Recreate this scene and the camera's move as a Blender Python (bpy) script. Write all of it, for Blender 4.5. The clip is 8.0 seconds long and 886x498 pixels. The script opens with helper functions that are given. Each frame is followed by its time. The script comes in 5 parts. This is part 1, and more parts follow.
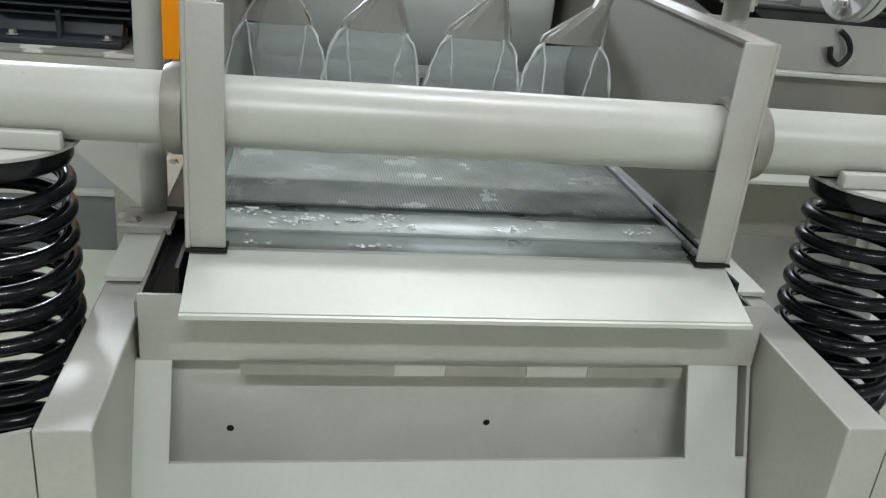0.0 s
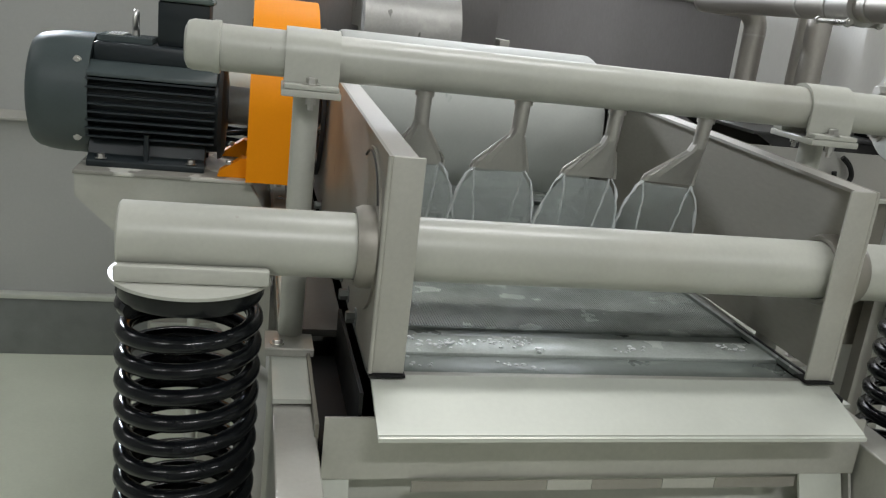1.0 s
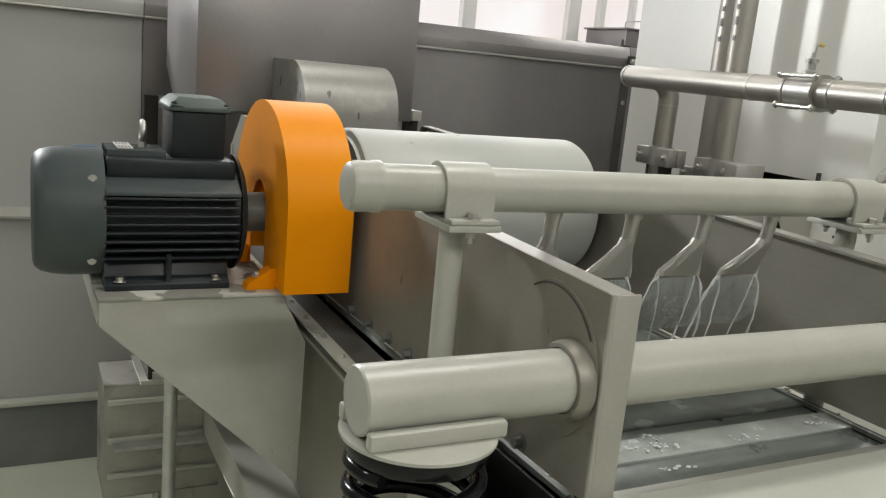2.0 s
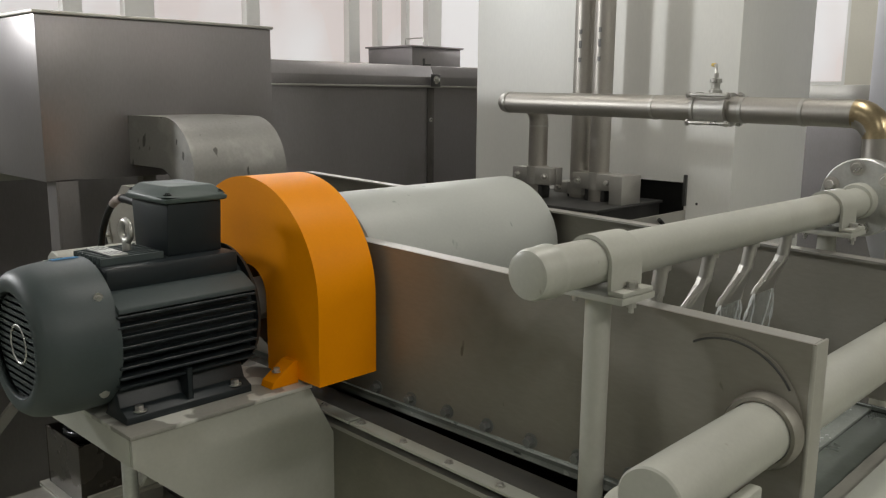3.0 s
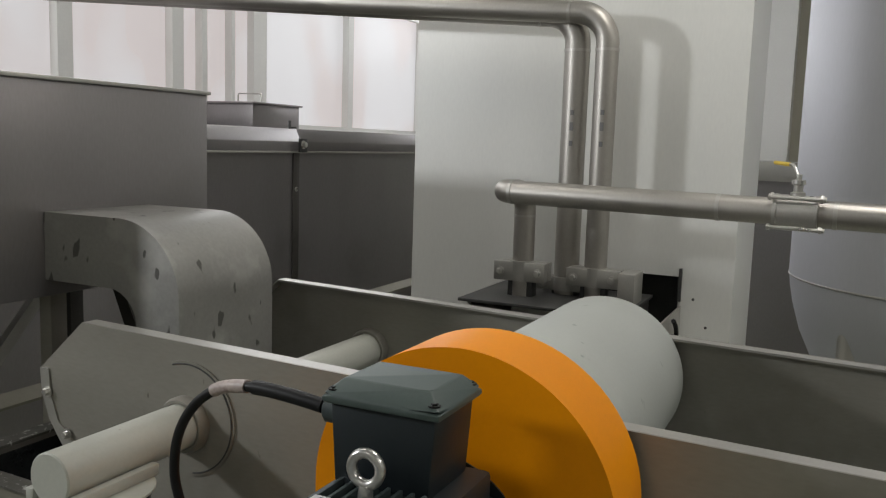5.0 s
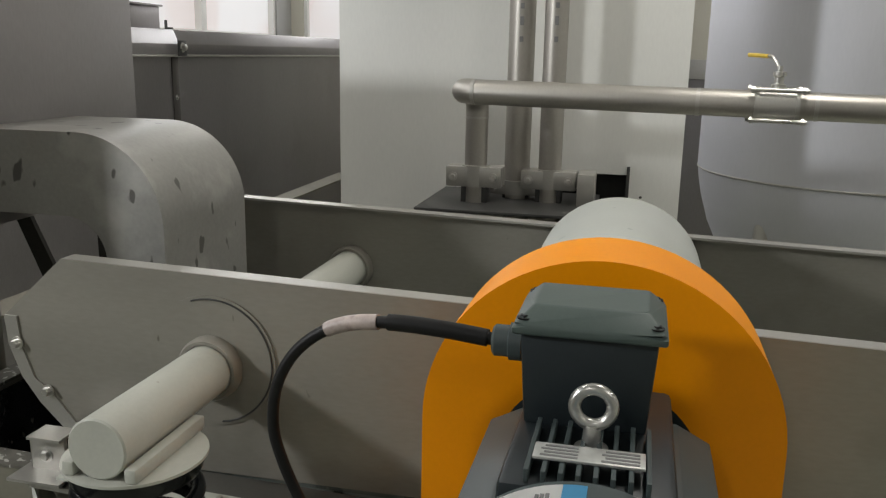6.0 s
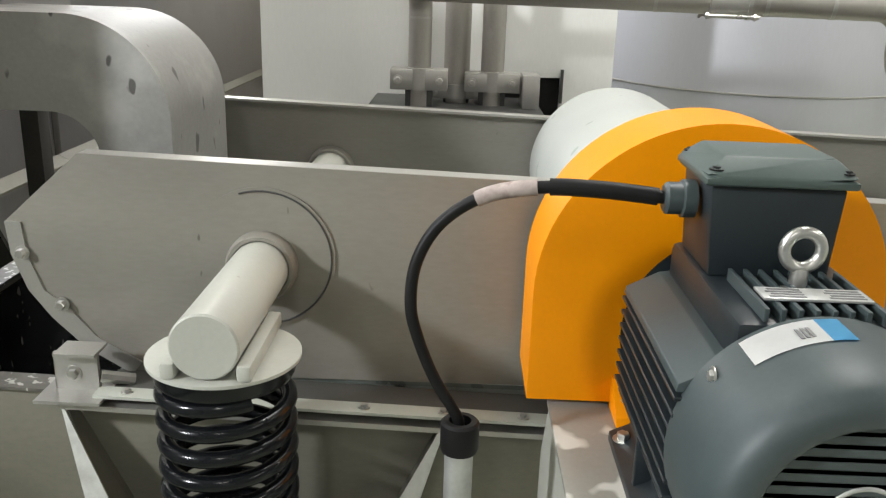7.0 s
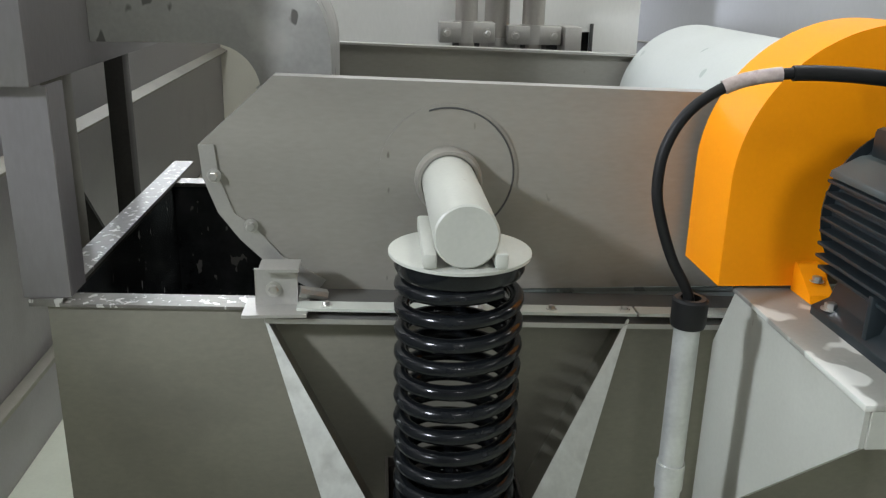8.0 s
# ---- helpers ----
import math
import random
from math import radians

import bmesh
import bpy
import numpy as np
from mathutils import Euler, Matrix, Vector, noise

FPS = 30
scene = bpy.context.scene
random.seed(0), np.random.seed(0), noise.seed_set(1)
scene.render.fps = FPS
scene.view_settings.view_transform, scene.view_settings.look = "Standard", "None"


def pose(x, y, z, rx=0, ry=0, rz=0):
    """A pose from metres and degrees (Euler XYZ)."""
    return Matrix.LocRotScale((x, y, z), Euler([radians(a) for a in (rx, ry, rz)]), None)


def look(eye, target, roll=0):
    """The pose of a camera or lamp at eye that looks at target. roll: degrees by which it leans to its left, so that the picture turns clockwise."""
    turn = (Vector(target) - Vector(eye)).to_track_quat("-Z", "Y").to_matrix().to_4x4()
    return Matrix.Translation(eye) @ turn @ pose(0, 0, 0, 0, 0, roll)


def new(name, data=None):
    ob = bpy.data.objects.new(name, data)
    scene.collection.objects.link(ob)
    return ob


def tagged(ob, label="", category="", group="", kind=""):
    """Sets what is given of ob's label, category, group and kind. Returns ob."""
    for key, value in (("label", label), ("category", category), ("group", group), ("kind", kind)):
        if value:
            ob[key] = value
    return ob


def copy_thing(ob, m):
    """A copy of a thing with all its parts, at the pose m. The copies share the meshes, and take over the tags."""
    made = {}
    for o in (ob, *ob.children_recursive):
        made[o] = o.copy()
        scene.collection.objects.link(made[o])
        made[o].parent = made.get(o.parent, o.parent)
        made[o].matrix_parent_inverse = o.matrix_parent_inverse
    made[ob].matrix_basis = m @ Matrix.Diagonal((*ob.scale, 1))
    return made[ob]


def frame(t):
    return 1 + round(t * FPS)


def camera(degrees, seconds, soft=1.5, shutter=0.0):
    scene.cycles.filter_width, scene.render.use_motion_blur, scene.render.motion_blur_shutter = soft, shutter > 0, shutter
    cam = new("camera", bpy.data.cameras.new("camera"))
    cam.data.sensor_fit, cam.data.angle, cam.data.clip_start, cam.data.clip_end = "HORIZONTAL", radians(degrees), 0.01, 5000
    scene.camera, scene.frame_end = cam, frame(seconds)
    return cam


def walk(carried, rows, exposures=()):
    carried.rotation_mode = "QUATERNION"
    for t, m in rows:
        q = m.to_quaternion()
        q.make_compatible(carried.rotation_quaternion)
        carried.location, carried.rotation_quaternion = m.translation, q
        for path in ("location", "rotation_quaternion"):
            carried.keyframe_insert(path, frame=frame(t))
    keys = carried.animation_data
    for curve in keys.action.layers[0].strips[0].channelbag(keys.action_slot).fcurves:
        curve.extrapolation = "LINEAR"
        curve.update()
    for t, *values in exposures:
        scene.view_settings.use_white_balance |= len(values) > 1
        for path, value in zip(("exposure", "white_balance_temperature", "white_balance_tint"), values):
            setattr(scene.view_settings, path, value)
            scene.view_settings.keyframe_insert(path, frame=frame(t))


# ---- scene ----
cam = camera(55.3, 8.0, soft=1.25)
PATH = [
    (0, (-0.249, -1.159, 1.555), (0.071, 0.66, 0.785), 5.7),
    (0.5, (-0.4, -1.268, 1.596), (-0.103, 0.608, 0.969), 6.9),
    (1, (-0.621, -1.205, 1.614), (-0.161, 0.664, 1.07), 6.8),
    (1.5, (-0.941, -1.101, 1.668), (-0.304, 0.736, 1.201), 5.1),
    (1.7, (-1.041, -1.059, 1.679), (-0.303, 0.75, 1.251), 5.4),
    (2.8, (-1.733, -0.607, 1.796), (-0.404, 0.829, 1.385), 2.0),
    (3, (-1.775, -0.469, 1.791), (-0.356, 0.893, 1.429), 0.5),
    (3.5, (-1.826, -0.181, 1.851), (-0.192, 0.916, 1.494), 1.4),
    (4, (-1.872, 0.116, 1.907), (-0.117, 1.032, 1.629), 1.1),
    (4.5, (-1.89, 0.498, 1.924), (-0.081, 1.315, 1.675), 1.5),
    (4.7, (-1.889, 0.603, 1.925), (-0.096, 1.458, 1.686), 1.7),
    (5.8, (-1.866, 1.185, 1.920), (0.012, 1.752, 1.532), 1.7),
    (6, (-1.868, 1.272, 1.886), (0.031, 1.708, 1.433), 1.1),
    (6.5, (-1.918, 1.459, 1.835), (-0.007, 1.518, 1.246), 0.9),
    (7, (-1.901, 1.715, 1.778), (0.006, 1.744, 1.175), 1.9),
    (7.5, (-1.861, 2.005, 1.772), (-0.011, 2.005, 1.011), 0.1),
    (8, (-2.03, 2.205, 1.657), (-0.137, 2.054, 1.029), 1.3),
]
EXPOSURES = [(0, 0.3, 6000, 12), (0.5, 0.33, 6150, 12), (1, -0.12, 6250, 12), (1.7, 0.0, 6600, 11), (2.8, -0.6, 6800, 12), (3.5, -0.6, 6750, 12), (4.5, -0.74, 6550, 12),
             (6, -0.47, 6700, 11), (6.5, 0.28, 6650, 10), (7, 0.42, 6550, 11), (7.5, 0.34, 6350, 11), (8, 0.28, 6150, 11)]
walk(cam, [(t, look(eye, target, roll)) for t, eye, target, roll in PATH], EXPOSURES)

# ---- light ----
world = bpy.data.worlds.new("world")
scene.world = world
world.use_nodes = True
wn = world.node_tree
sky = wn.nodes.new("ShaderNodeTexSky")
sky.sky_type = "NISHITA"
sky.sun_disc = False
sky.sun_elevation, sky.sun_rotation = radians(40), radians(60)
wn.nodes["Background"].inputs[1].default_value = 0.12
wn.links.new(sky.outputs[0], wn.nodes["Background"].inputs[0])
scene.view_settings.exposure = 0.0


def area(name, m, sx, sy, power, color):
    lamp = bpy.data.lights.new(name, "AREA")
    lamp.shape, lamp.size, lamp.size_y, lamp.energy, lamp.color = "RECTANGLE", sx, sy, power, color
    ob = new(name, lamp)
    ob.matrix_world = m
    return ob


FLOOR, CEIL = -0.66, 4.60
X0, X1, Y0, Y1 = -6.0, 7.6, -6.0, 5.3
COOL, WARM = (0.93, 0.97, 1.0), (1.0, 0.97, 0.92)
# unseen strip lights, added under the ceiling to light the hall
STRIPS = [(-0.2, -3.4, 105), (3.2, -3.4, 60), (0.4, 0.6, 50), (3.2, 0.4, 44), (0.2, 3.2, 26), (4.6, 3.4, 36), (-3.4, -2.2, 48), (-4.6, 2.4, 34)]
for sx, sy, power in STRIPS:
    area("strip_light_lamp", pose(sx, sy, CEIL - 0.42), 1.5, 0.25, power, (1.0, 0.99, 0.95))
# daylight through the windows of the north and the east wall
area("north_daylight", pose(3.6, Y1 - 0.05, 3.55, -90, 0, 0), 6.4, 1.05, 120, COOL)
area("east_daylight", pose(X1 - 0.05, 3.95, 3.5, 90, 0, 90), 2.3, 1.1, 50, COOL)
# unseen lamp added on the north wall to cast the cross tube's shadow
FLOOD = (-2.5, Y1 - 0.22, 2.95)
area("flood_light_lamp", look(FLOOD, (-0.6, 1.9, 1.1)), 0.30, 0.30, 122, COOL)


# ---- materials ----
def material(name, color, rough=0.5, metal=0.0, vary=0.12, scale=6.0, grain=90.0, bump=0.05, stain=0.0, stain_color=(0.1, 0.09, 0.07),
             stretch=(1, 1, 1), coat=0.0, rough_vary=0.1, stain_scale=2.0, spots=None, spec=0.5):
    m = bpy.data.materials.new(name)
    m.use_nodes = True
    nt = m.node_tree
    n, li = nt.nodes, nt.links
    b = n["Principled BSDF"]
    b.inputs["Metallic"].default_value = metal
    b.inputs["Coat Weight"].default_value = coat
    tc = n.new("ShaderNodeTexCoord")
    mp = n.new("ShaderNodeMapping")
    mp.inputs["Scale"].default_value = stretch
    li.new(tc.outputs["Object"], mp.inputs["Vector"])
    big = n.new("ShaderNodeTexNoise")
    big.inputs["Scale"].default_value, big.inputs["Detail"].default_value = scale, 5
    fine = n.new("ShaderNodeTexNoise")
    fine.inputs["Scale"].default_value, fine.inputs["Detail"].default_value = grain, 3
    for t in (big, fine):
        li.new(mp.outputs[0], t.inputs["Vector"])
    add = n.new("ShaderNodeMath")
    add.operation = "MULTIPLY_ADD"
    add.inputs[1].default_value = 0.35
    li.new(fine.outputs[0], add.inputs[0])
    li.new(big.outputs[0], add.inputs[2])
    ramp = n.new("ShaderNodeValToRGB")
    e = ramp.color_ramp.elements
    e[0].position, e[1].position = 0.45, 0.9
    e[0].color = (*[max(0.0, c * (1 - vary)) for c in color], 1)
    e[1].color = (*[min(1.0, c * (1 + vary)) for c in color], 1)
    li.new(add.outputs[0], ramp.inputs[0])
    out = ramp.outputs[0]
    if stain:
        st = n.new("ShaderNodeTexNoise")
        st.inputs["Scale"].default_value, st.inputs["Detail"].default_value = stain_scale, 7
        li.new(tc.outputs["Object"], st.inputs["Vector"])
        sr = n.new("ShaderNodeValToRGB")
        sr.color_ramp.elements[0].position, sr.color_ramp.elements[1].position = 0.55, 0.75
        sr.color_ramp.elements[0].color, sr.color_ramp.elements[1].color = (0, 0, 0, 1), (stain, stain, stain, 1)
        li.new(st.outputs[0], sr.inputs[0])
        mix = n.new("ShaderNodeMix")
        mix.data_type = "RGBA"
        li.new(sr.outputs[0], mix.inputs[0])
        li.new(out, mix.inputs[6])
        mix.inputs[7].default_value = (*stain_color, 1)
        out = mix.outputs[2]
    if spots:
        sp_color, sp_scale, sp_cut = spots
        sp = n.new("ShaderNodeTexNoise")
        sp.inputs["Scale"].default_value, sp.inputs["Detail"].default_value = sp_scale, 2
        smp = n.new("ShaderNodeMapping")
        smp.inputs["Scale"].default_value = (1, 1, 0.5)
        li.new(tc.outputs["Object"], smp.inputs["Vector"])
        li.new(smp.outputs[0], sp.inputs["Vector"])
        spr = n.new("ShaderNodeValToRGB")
        spr.color_ramp.elements[0].position, spr.color_ramp.elements[1].position = sp_cut, sp_cut + 0.03
        li.new(sp.outputs[0], spr.inputs[0])
        mx = n.new("ShaderNodeMix")
        mx.data_type = "RGBA"
        li.new(spr.outputs[0], mx.inputs[0])
        li.new(out, mx.inputs[6])
        mx.inputs[7].default_value = (*sp_color, 1)
        out = mx.outputs[2]
    b.inputs["Specular IOR Level"].default_value = spec
    li.new(out, b.inputs["Base Color"])
    rr = n.new("ShaderNodeMapRange")
    rr.inputs[3].default_value, rr.inputs[4].default_value = max(0.03, rough - rough_vary), min(1, rough + rough_vary)
    li.new(big.outputs[0], rr.inputs[0])
    li.new(rr.outputs[0], b.inputs["Roughness"])
    if bump:
        bp = n.new("ShaderNodeBump")
        bp.inputs["Strength"].default_value, bp.inputs["Distance"].default_value = bump, 0.004
        li.new(add.outputs[0], bp.inputs["Height"])
        li.new(bp.outputs[0], b.inputs["Normal"])
    return m


PAINT = material("machine_paint", (0.44, 0.445, 0.395), 0.34, 0.0, 0.08, 5, 120, 0.03, 0.5, (0.33, 0.315, 0.265), stain_scale=4, spots=((0.36, 0.345, 0.30), 40, 0.74))
SHEET = material("stainless_sheet", (0.46, 0.45, 0.42), 0.42, 0.75, 0.10, 3, 160, 0.03, 0.35, (0.36, 0.34, 0.30), (1, 1, 1))
SHEET_B = material("brushed_sheet", (0.285, 0.27, 0.235), 0.46, 0.40, 0.12, 4, 140, 0.05, 0.7, (0.175, 0.162, 0.134), (1, 0.3, 1), stain_scale=3.2, spots=((0.15, 0.138, 0.115), 26, 0.735))
LIP = material("pale_lip_steel", (0.52, 0.54, 0.48), 0.34, 0.15, 0.06, 4, 110, 0.02, 0.45, (0.43, 0.44, 0.385), stain_scale=5)
FRAME = material("frame_steel", (0.44, 0.435, 0.39), 0.45, 0.35, 0.10, 5, 120, 0.05, 0.35, (0.36, 0.34, 0.28))
PIPE = material("polished_pipe", (0.42, 0.40, 0.365), 0.46, 0.95, 0.10, 3, 140, 0.03, 0.3, (0.33, 0.305, 0.265), (1, 1, 0.5))
WELD = material("heat_tinted_weld", (0.36, 0.29, 0.18), 0.3, 0.9, 0.3, 12, 120, 0.08, 0.5, (0.12, 0.10, 0.09))
DRUM = material("drum_paint", (0.44, 0.458, 0.428), 0.45, 0.0, 0.06, 3, 120, 0.05, 0.35, (0.53, 0.545, 0.52), spots=((0.30, 0.33, 0.30), 20, 0.70))
LIDM = material("terminal_lid_paint", (0.062, 0.086, 0.078), 0.5, 0.0, 0.12, 6, 160, 0.05, 0.5, (0.085, 0.112, 0.102))
ORANGE = material("orange_paint", (0.90, 0.305, 0.0), 0.45, 0.0, 0.05, 4, 150, 0.03, 0.2, (0.62, 0.20, 0.0), spec=0.2)
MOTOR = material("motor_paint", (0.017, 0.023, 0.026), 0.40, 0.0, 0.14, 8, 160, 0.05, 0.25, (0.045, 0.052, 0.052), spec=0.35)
# lit copy of the motor paint: puts light from above into the colour
MOTOR_LIT = material("motor_paint_lit", (0.047, 0.063, 0.064), 0.48, 0.0, 0.14, 6, 160, 0.05, 0.6, (0.078, 0.096, 0.095))
HUBM = material("hub_steel", (0.20, 0.21, 0.205), 0.38, 0.3, 0.12, 8, 140, 0.04, 0.3, (0.13, 0.13, 0.125))
BLACK = material("black_gloss", (0.006, 0.007, 0.008), 0.18, 0.0, 0.3, 9, 80, 0.06, 0.3, (0.016, 0.015, 0.014), spec=0.28)
RUBBER = material("black_rubber", (0.008, 0.008, 0.008), 0.5, 0.0, 0.3, 12, 140, 0.08, spec=0.25)
# near-black tone that holds the shade of the cut-out and fan recess
DARK = material("dark_void", (0.03, 0.031, 0.03), 0.7, 0.0, 0.3, 5, 60, 0.05)
INNERM = material("speckled_dark_sheet", (0.02, 0.022, 0.022), 0.22, 0.0, 0.5, 9, 60, 0.2, 0.5, (0.10, 0.10, 0.095), spots=((0.16, 0.155, 0.14), 38, 0.67))
MESH = material("wet_screen_mesh", (0.36, 0.39, 0.365), 0.25, 0.2, 0.22, 9, 220, 0.25, 0.4, (0.24, 0.26, 0.25))
BAR = material("deck_bar", (0.15, 0.17, 0.155), 0.3, 0.1, 0.2, 9, 90, 0.1)
BOLT = material("bolt_steel", (0.58, 0.57, 0.54), 0.3, 0.9, 0.15, 20, 200, 0.05)
GALV = material("galvanised", (0.52, 0.53, 0.51), 0.4, 0.6, 0.15, 18, 120, 0.05)
FLOORM = material("floor_paint", (0.60, 0.63, 0.52), 0.32, 0.0, 0.07, 1.2, 60, 0.02, 0.35, (0.36, 0.375, 0.30), stain_scale=0.9)
WALLM = material("wall_panel", (0.42, 0.425, 0.41), 0.5, 0.1, 0.06, 0.8, 60, 0.02, 0.3, (0.27, 0.275, 0.265), stain_scale=0.7)
WALLW = material("white_wall", (0.78, 0.78, 0.75), 0.6, 0.0, 0.05, 0.8, 60, 0.02)
BEIGE = material("beige_wall", (0.66, 0.635, 0.54), 0.6, 0.0, 0.06, 1, 60, 0.02)
CEILM = material("ceiling_paint", (0.42, 0.42, 0.41), 0.7, 0.0, 0.05, 1, 40, 0.02)
COLUMN = material("clad_column", (0.75, 0.75, 0.715), 0.42, 0.1, 0.05, 1.5, 110, 0.02, 0.3, (0.65, 0.65, 0.615), (1, 1, 0.3), stain_scale=1.4)
TANKM = material("tank_steel", (0.275, 0.260, 0.262), 0.36, 0.7, 0.12, 1.5, 120, 0.02, 0.35, (0.175, 0.165, 0.155), (1, 1, 0.3))
SILVER = material("silver_tank", (0.49, 0.495, 0.525), 0.60, 0.55, 0.05, 1.5, 110, 0.02, 0.2, (0.44, 0.44, 0.455), (1, 1, 0.2))
HOOD = material("spattered_duct", (0.31, 0.305, 0.285), 0.45, 0.45, 0.14, 3, 90, 0.06, 0.75, (0.50, 0.49, 0.46), stain_scale=7, spots=((0.11, 0.107, 0.098), 21, 0.665))
DARKPLATE = material("dark_plate", (0.07, 0.07, 0.068), 0.45, 0.4, 0.25, 8, 90, 0.06)
STREAK = material("streaked_joint_steel", (0.085, 0.078, 0.072), 0.4, 0.6, 0.3, 5, 90, 0.05, 0.6, (0.03, 0.027, 0.025), (1, 1, 0.15), stain_scale=5)
# brushed sheet again, stained, and darkened to carry the shade low down
TANKSIDE = material("shade_toned_tank_sheet", (0.218, 0.207, 0.167), 0.48, 0.25, 0.14, 3, 130, 0.05, 0.7, (0.150, 0.141, 0.118), (1, 0.5, 1), stain_scale=3.5)
WETRIM = material("wet_worn_rim", (0.18, 0.172, 0.150), 0.36, 0.45, 0.25, 14, 120, 0.18, 0.7, (0.07, 0.066, 0.058), stain_scale=11, spots=((0.62, 0.61, 0.57), 55, 0.60))
DARKPOST = material("dark_post_paint", (0.036, 0.034, 0.030), 0.55, 0.0, 0.25, 6, 90, 0.05, 0.4, (0.06, 0.054, 0.046), spec=0.15)
WORN = material("worn_pale_paint", (0.27, 0.265, 0.235), 0.42, 0.1, 0.1, 6, 110, 0.06, 0.5, (0.34, 0.33, 0.29), stain_scale=8, spots=((0.60, 0.60, 0.55), 9, 0.50))
BLOTCH = material("blotchy_galvanised", (0.62, 0.63, 0.59), 0.38, 0.35, 0.12, 14, 120, 0.06, 0.8, (0.36, 0.36, 0.33), stain_scale=14)
SEATM = material("stained_seat_steel", (0.40, 0.39, 0.355), 0.36, 0.55, 0.14, 7, 140, 0.06, 0.95, (0.13, 0.12, 0.105), stain_scale=7)
GUARDM = material("shade_dark_guard_steel", (0.055, 0.048, 0.040), 0.28, 0.5, 0.3, 6, 120, 0.08, 0.7, (0.018, 0.015, 0.012), stain_scale=6)
SKIRT = material("grey_rubber_sheet", (0.085, 0.083, 0.074), 0.5, 0.0, 0.15, 6, 120, 0.05)
FLANGE = material("worn_flange", (0.40, 0.395, 0.35), 0.42, 0.15, 0.1, 6, 120, 0.05, 0.5, (0.27, 0.25, 0.21), stain_scale=6, spots=((0.14, 0.12, 0.10), 18, 0.71))
WHITE = material("white_label", (0.80, 0.80, 0.78), 0.5, 0.0, 0.04, 20, 80, 0.0)
BLUE = material("blue_print", (0.10, 0.42, 0.72), 0.5, 0.0, 0.04, 20, 80, 0.0)
PRINT = material("grey_print", (0.16, 0.16, 0.16), 0.6, 0.0, 0.1, 20, 80, 0.0)
RED = material("red_print", (0.62, 0.03, 0.03), 0.5, 0.0, 0.1, 20, 80, 0.0)
YELLOW = material("yellow_sleeve", (0.66, 0.46, 0.06), 0.45, 0.0, 0.15, 20, 80, 0.02)
TAPE = material("worn_tape", (0.40, 0.33, 0.30), 0.45, 0.0, 0.3, 25, 120, 0.2, 1.0, (0.09, 0.05, 0.045), stain_scale=26)
GREEN = material("green_plastic", (0.10, 0.38, 0.27), 0.5, 0.0, 0.1, 6, 80, 0.0)


def glow(name, color, strength):
    m = bpy.data.materials.new(name)
    m.use_nodes = True
    b = m.node_tree.nodes["Principled BSDF"]
    b.inputs["Base Color"].default_value = (*color, 1)
    b.inputs["Emission Color"].default_value = (*color, 1)
    b.inputs["Emission Strength"].default_value = strength
    return m


DAY = glow("bright_daylight", (0.2, 0.2, 0.2), 0.92)
dn, dl = DAY.node_tree.nodes, DAY.node_tree.links
blur = dn.new("ShaderNodeTexNoise")
blur.inputs["Scale"].default_value, blur.inputs["Detail"].default_value = 1.6, 2
tone = dn.new("ShaderNodeValToRGB")
tone.color_ramp.elements[0].position, tone.color_ramp.elements[1].position = 0.42, 0.55
tone.color_ramp.elements[0].color, tone.color_ramp.elements[1].color = (0.88, 0.81, 0.80, 1), (0.97, 0.98, 1.0, 1)
spot = dn.new("ShaderNodeTexCoord")
squash = dn.new("ShaderNodeMapping")
squash.inputs["Scale"].default_value = (1.0, 1.0, 0.5)
dl.new(spot.outputs["Object"], squash.inputs["Vector"])
dl.new(squash.outputs[0], blur.inputs["Vector"])
dl.new(blur.outputs[0], tone.inputs[0])
dl.new(tone.outputs[0], DAY.node_tree.nodes["Principled BSDF"].inputs["Emission Color"])

WATER = bpy.data.materials.new("water")
WATER.use_nodes = True
wb = WATER.node_tree.nodes["Principled BSDF"]
wb.inputs["Base Color"].default_value = (0.93, 0.96, 0.96, 1)
wb.inputs["Roughness"].default_value, wb.inputs["IOR"].default_value, wb.inputs["Transmission Weight"].default_value = 0.08, 1.33, 0.95
FOAM = bpy.data.materials.new("white_water")
FOAM.use_nodes = True
wb = FOAM.node_tree.nodes["Principled BSDF"]
wb.inputs["Base Color"].default_value = (0.88, 0.91, 0.91, 1)
wb.inputs["Roughness"].default_value, wb.inputs["IOR"].default_value, wb.inputs["Transmission Weight"].default_value = 0.2, 1.33, 0.45


# ---- building helpers ----
def root(name, loc, label="", category="", group="", kind=""):
    ob = new(name)
    ob.empty_display_size = 0.05
    ob.matrix_world = Matrix.Translation(loc)
    return tagged(ob, label, category, group, kind)


def origin_of(ob):
    v = Vector((0, 0, 0))
    while ob is not None:
        v += ob.matrix_basis.translation
        ob = ob.parent
    return v


def part(name, bm, mat, parent=None, label="", smooth=True, kind=""):
    """Links a bmesh given in world metres as one mesh under a thing or a part."""
    if parent is not None:
        bmesh.ops.translate(bm, verts=bm.verts, vec=-origin_of(parent))
    bmesh.ops.recalc_face_normals(bm, faces=bm.faces)
    me = bpy.data.meshes.new(name)
    bm.to_mesh(me)
    bm.free()
    me.materials.append(mat)
    if smooth:
        me.shade_smooth()
        me.set_sharp_from_angle(angle=radians(38))
    ob = new(name, me)
    ob.parent = parent
    if label:
        ob["label"] = label
    if kind:
        ob["kind"] = kind
    return ob


def structure(name, bm, mat, label, category):
    return tagged(part(name, bm, mat, None, "", False), label, category, "", "structure")


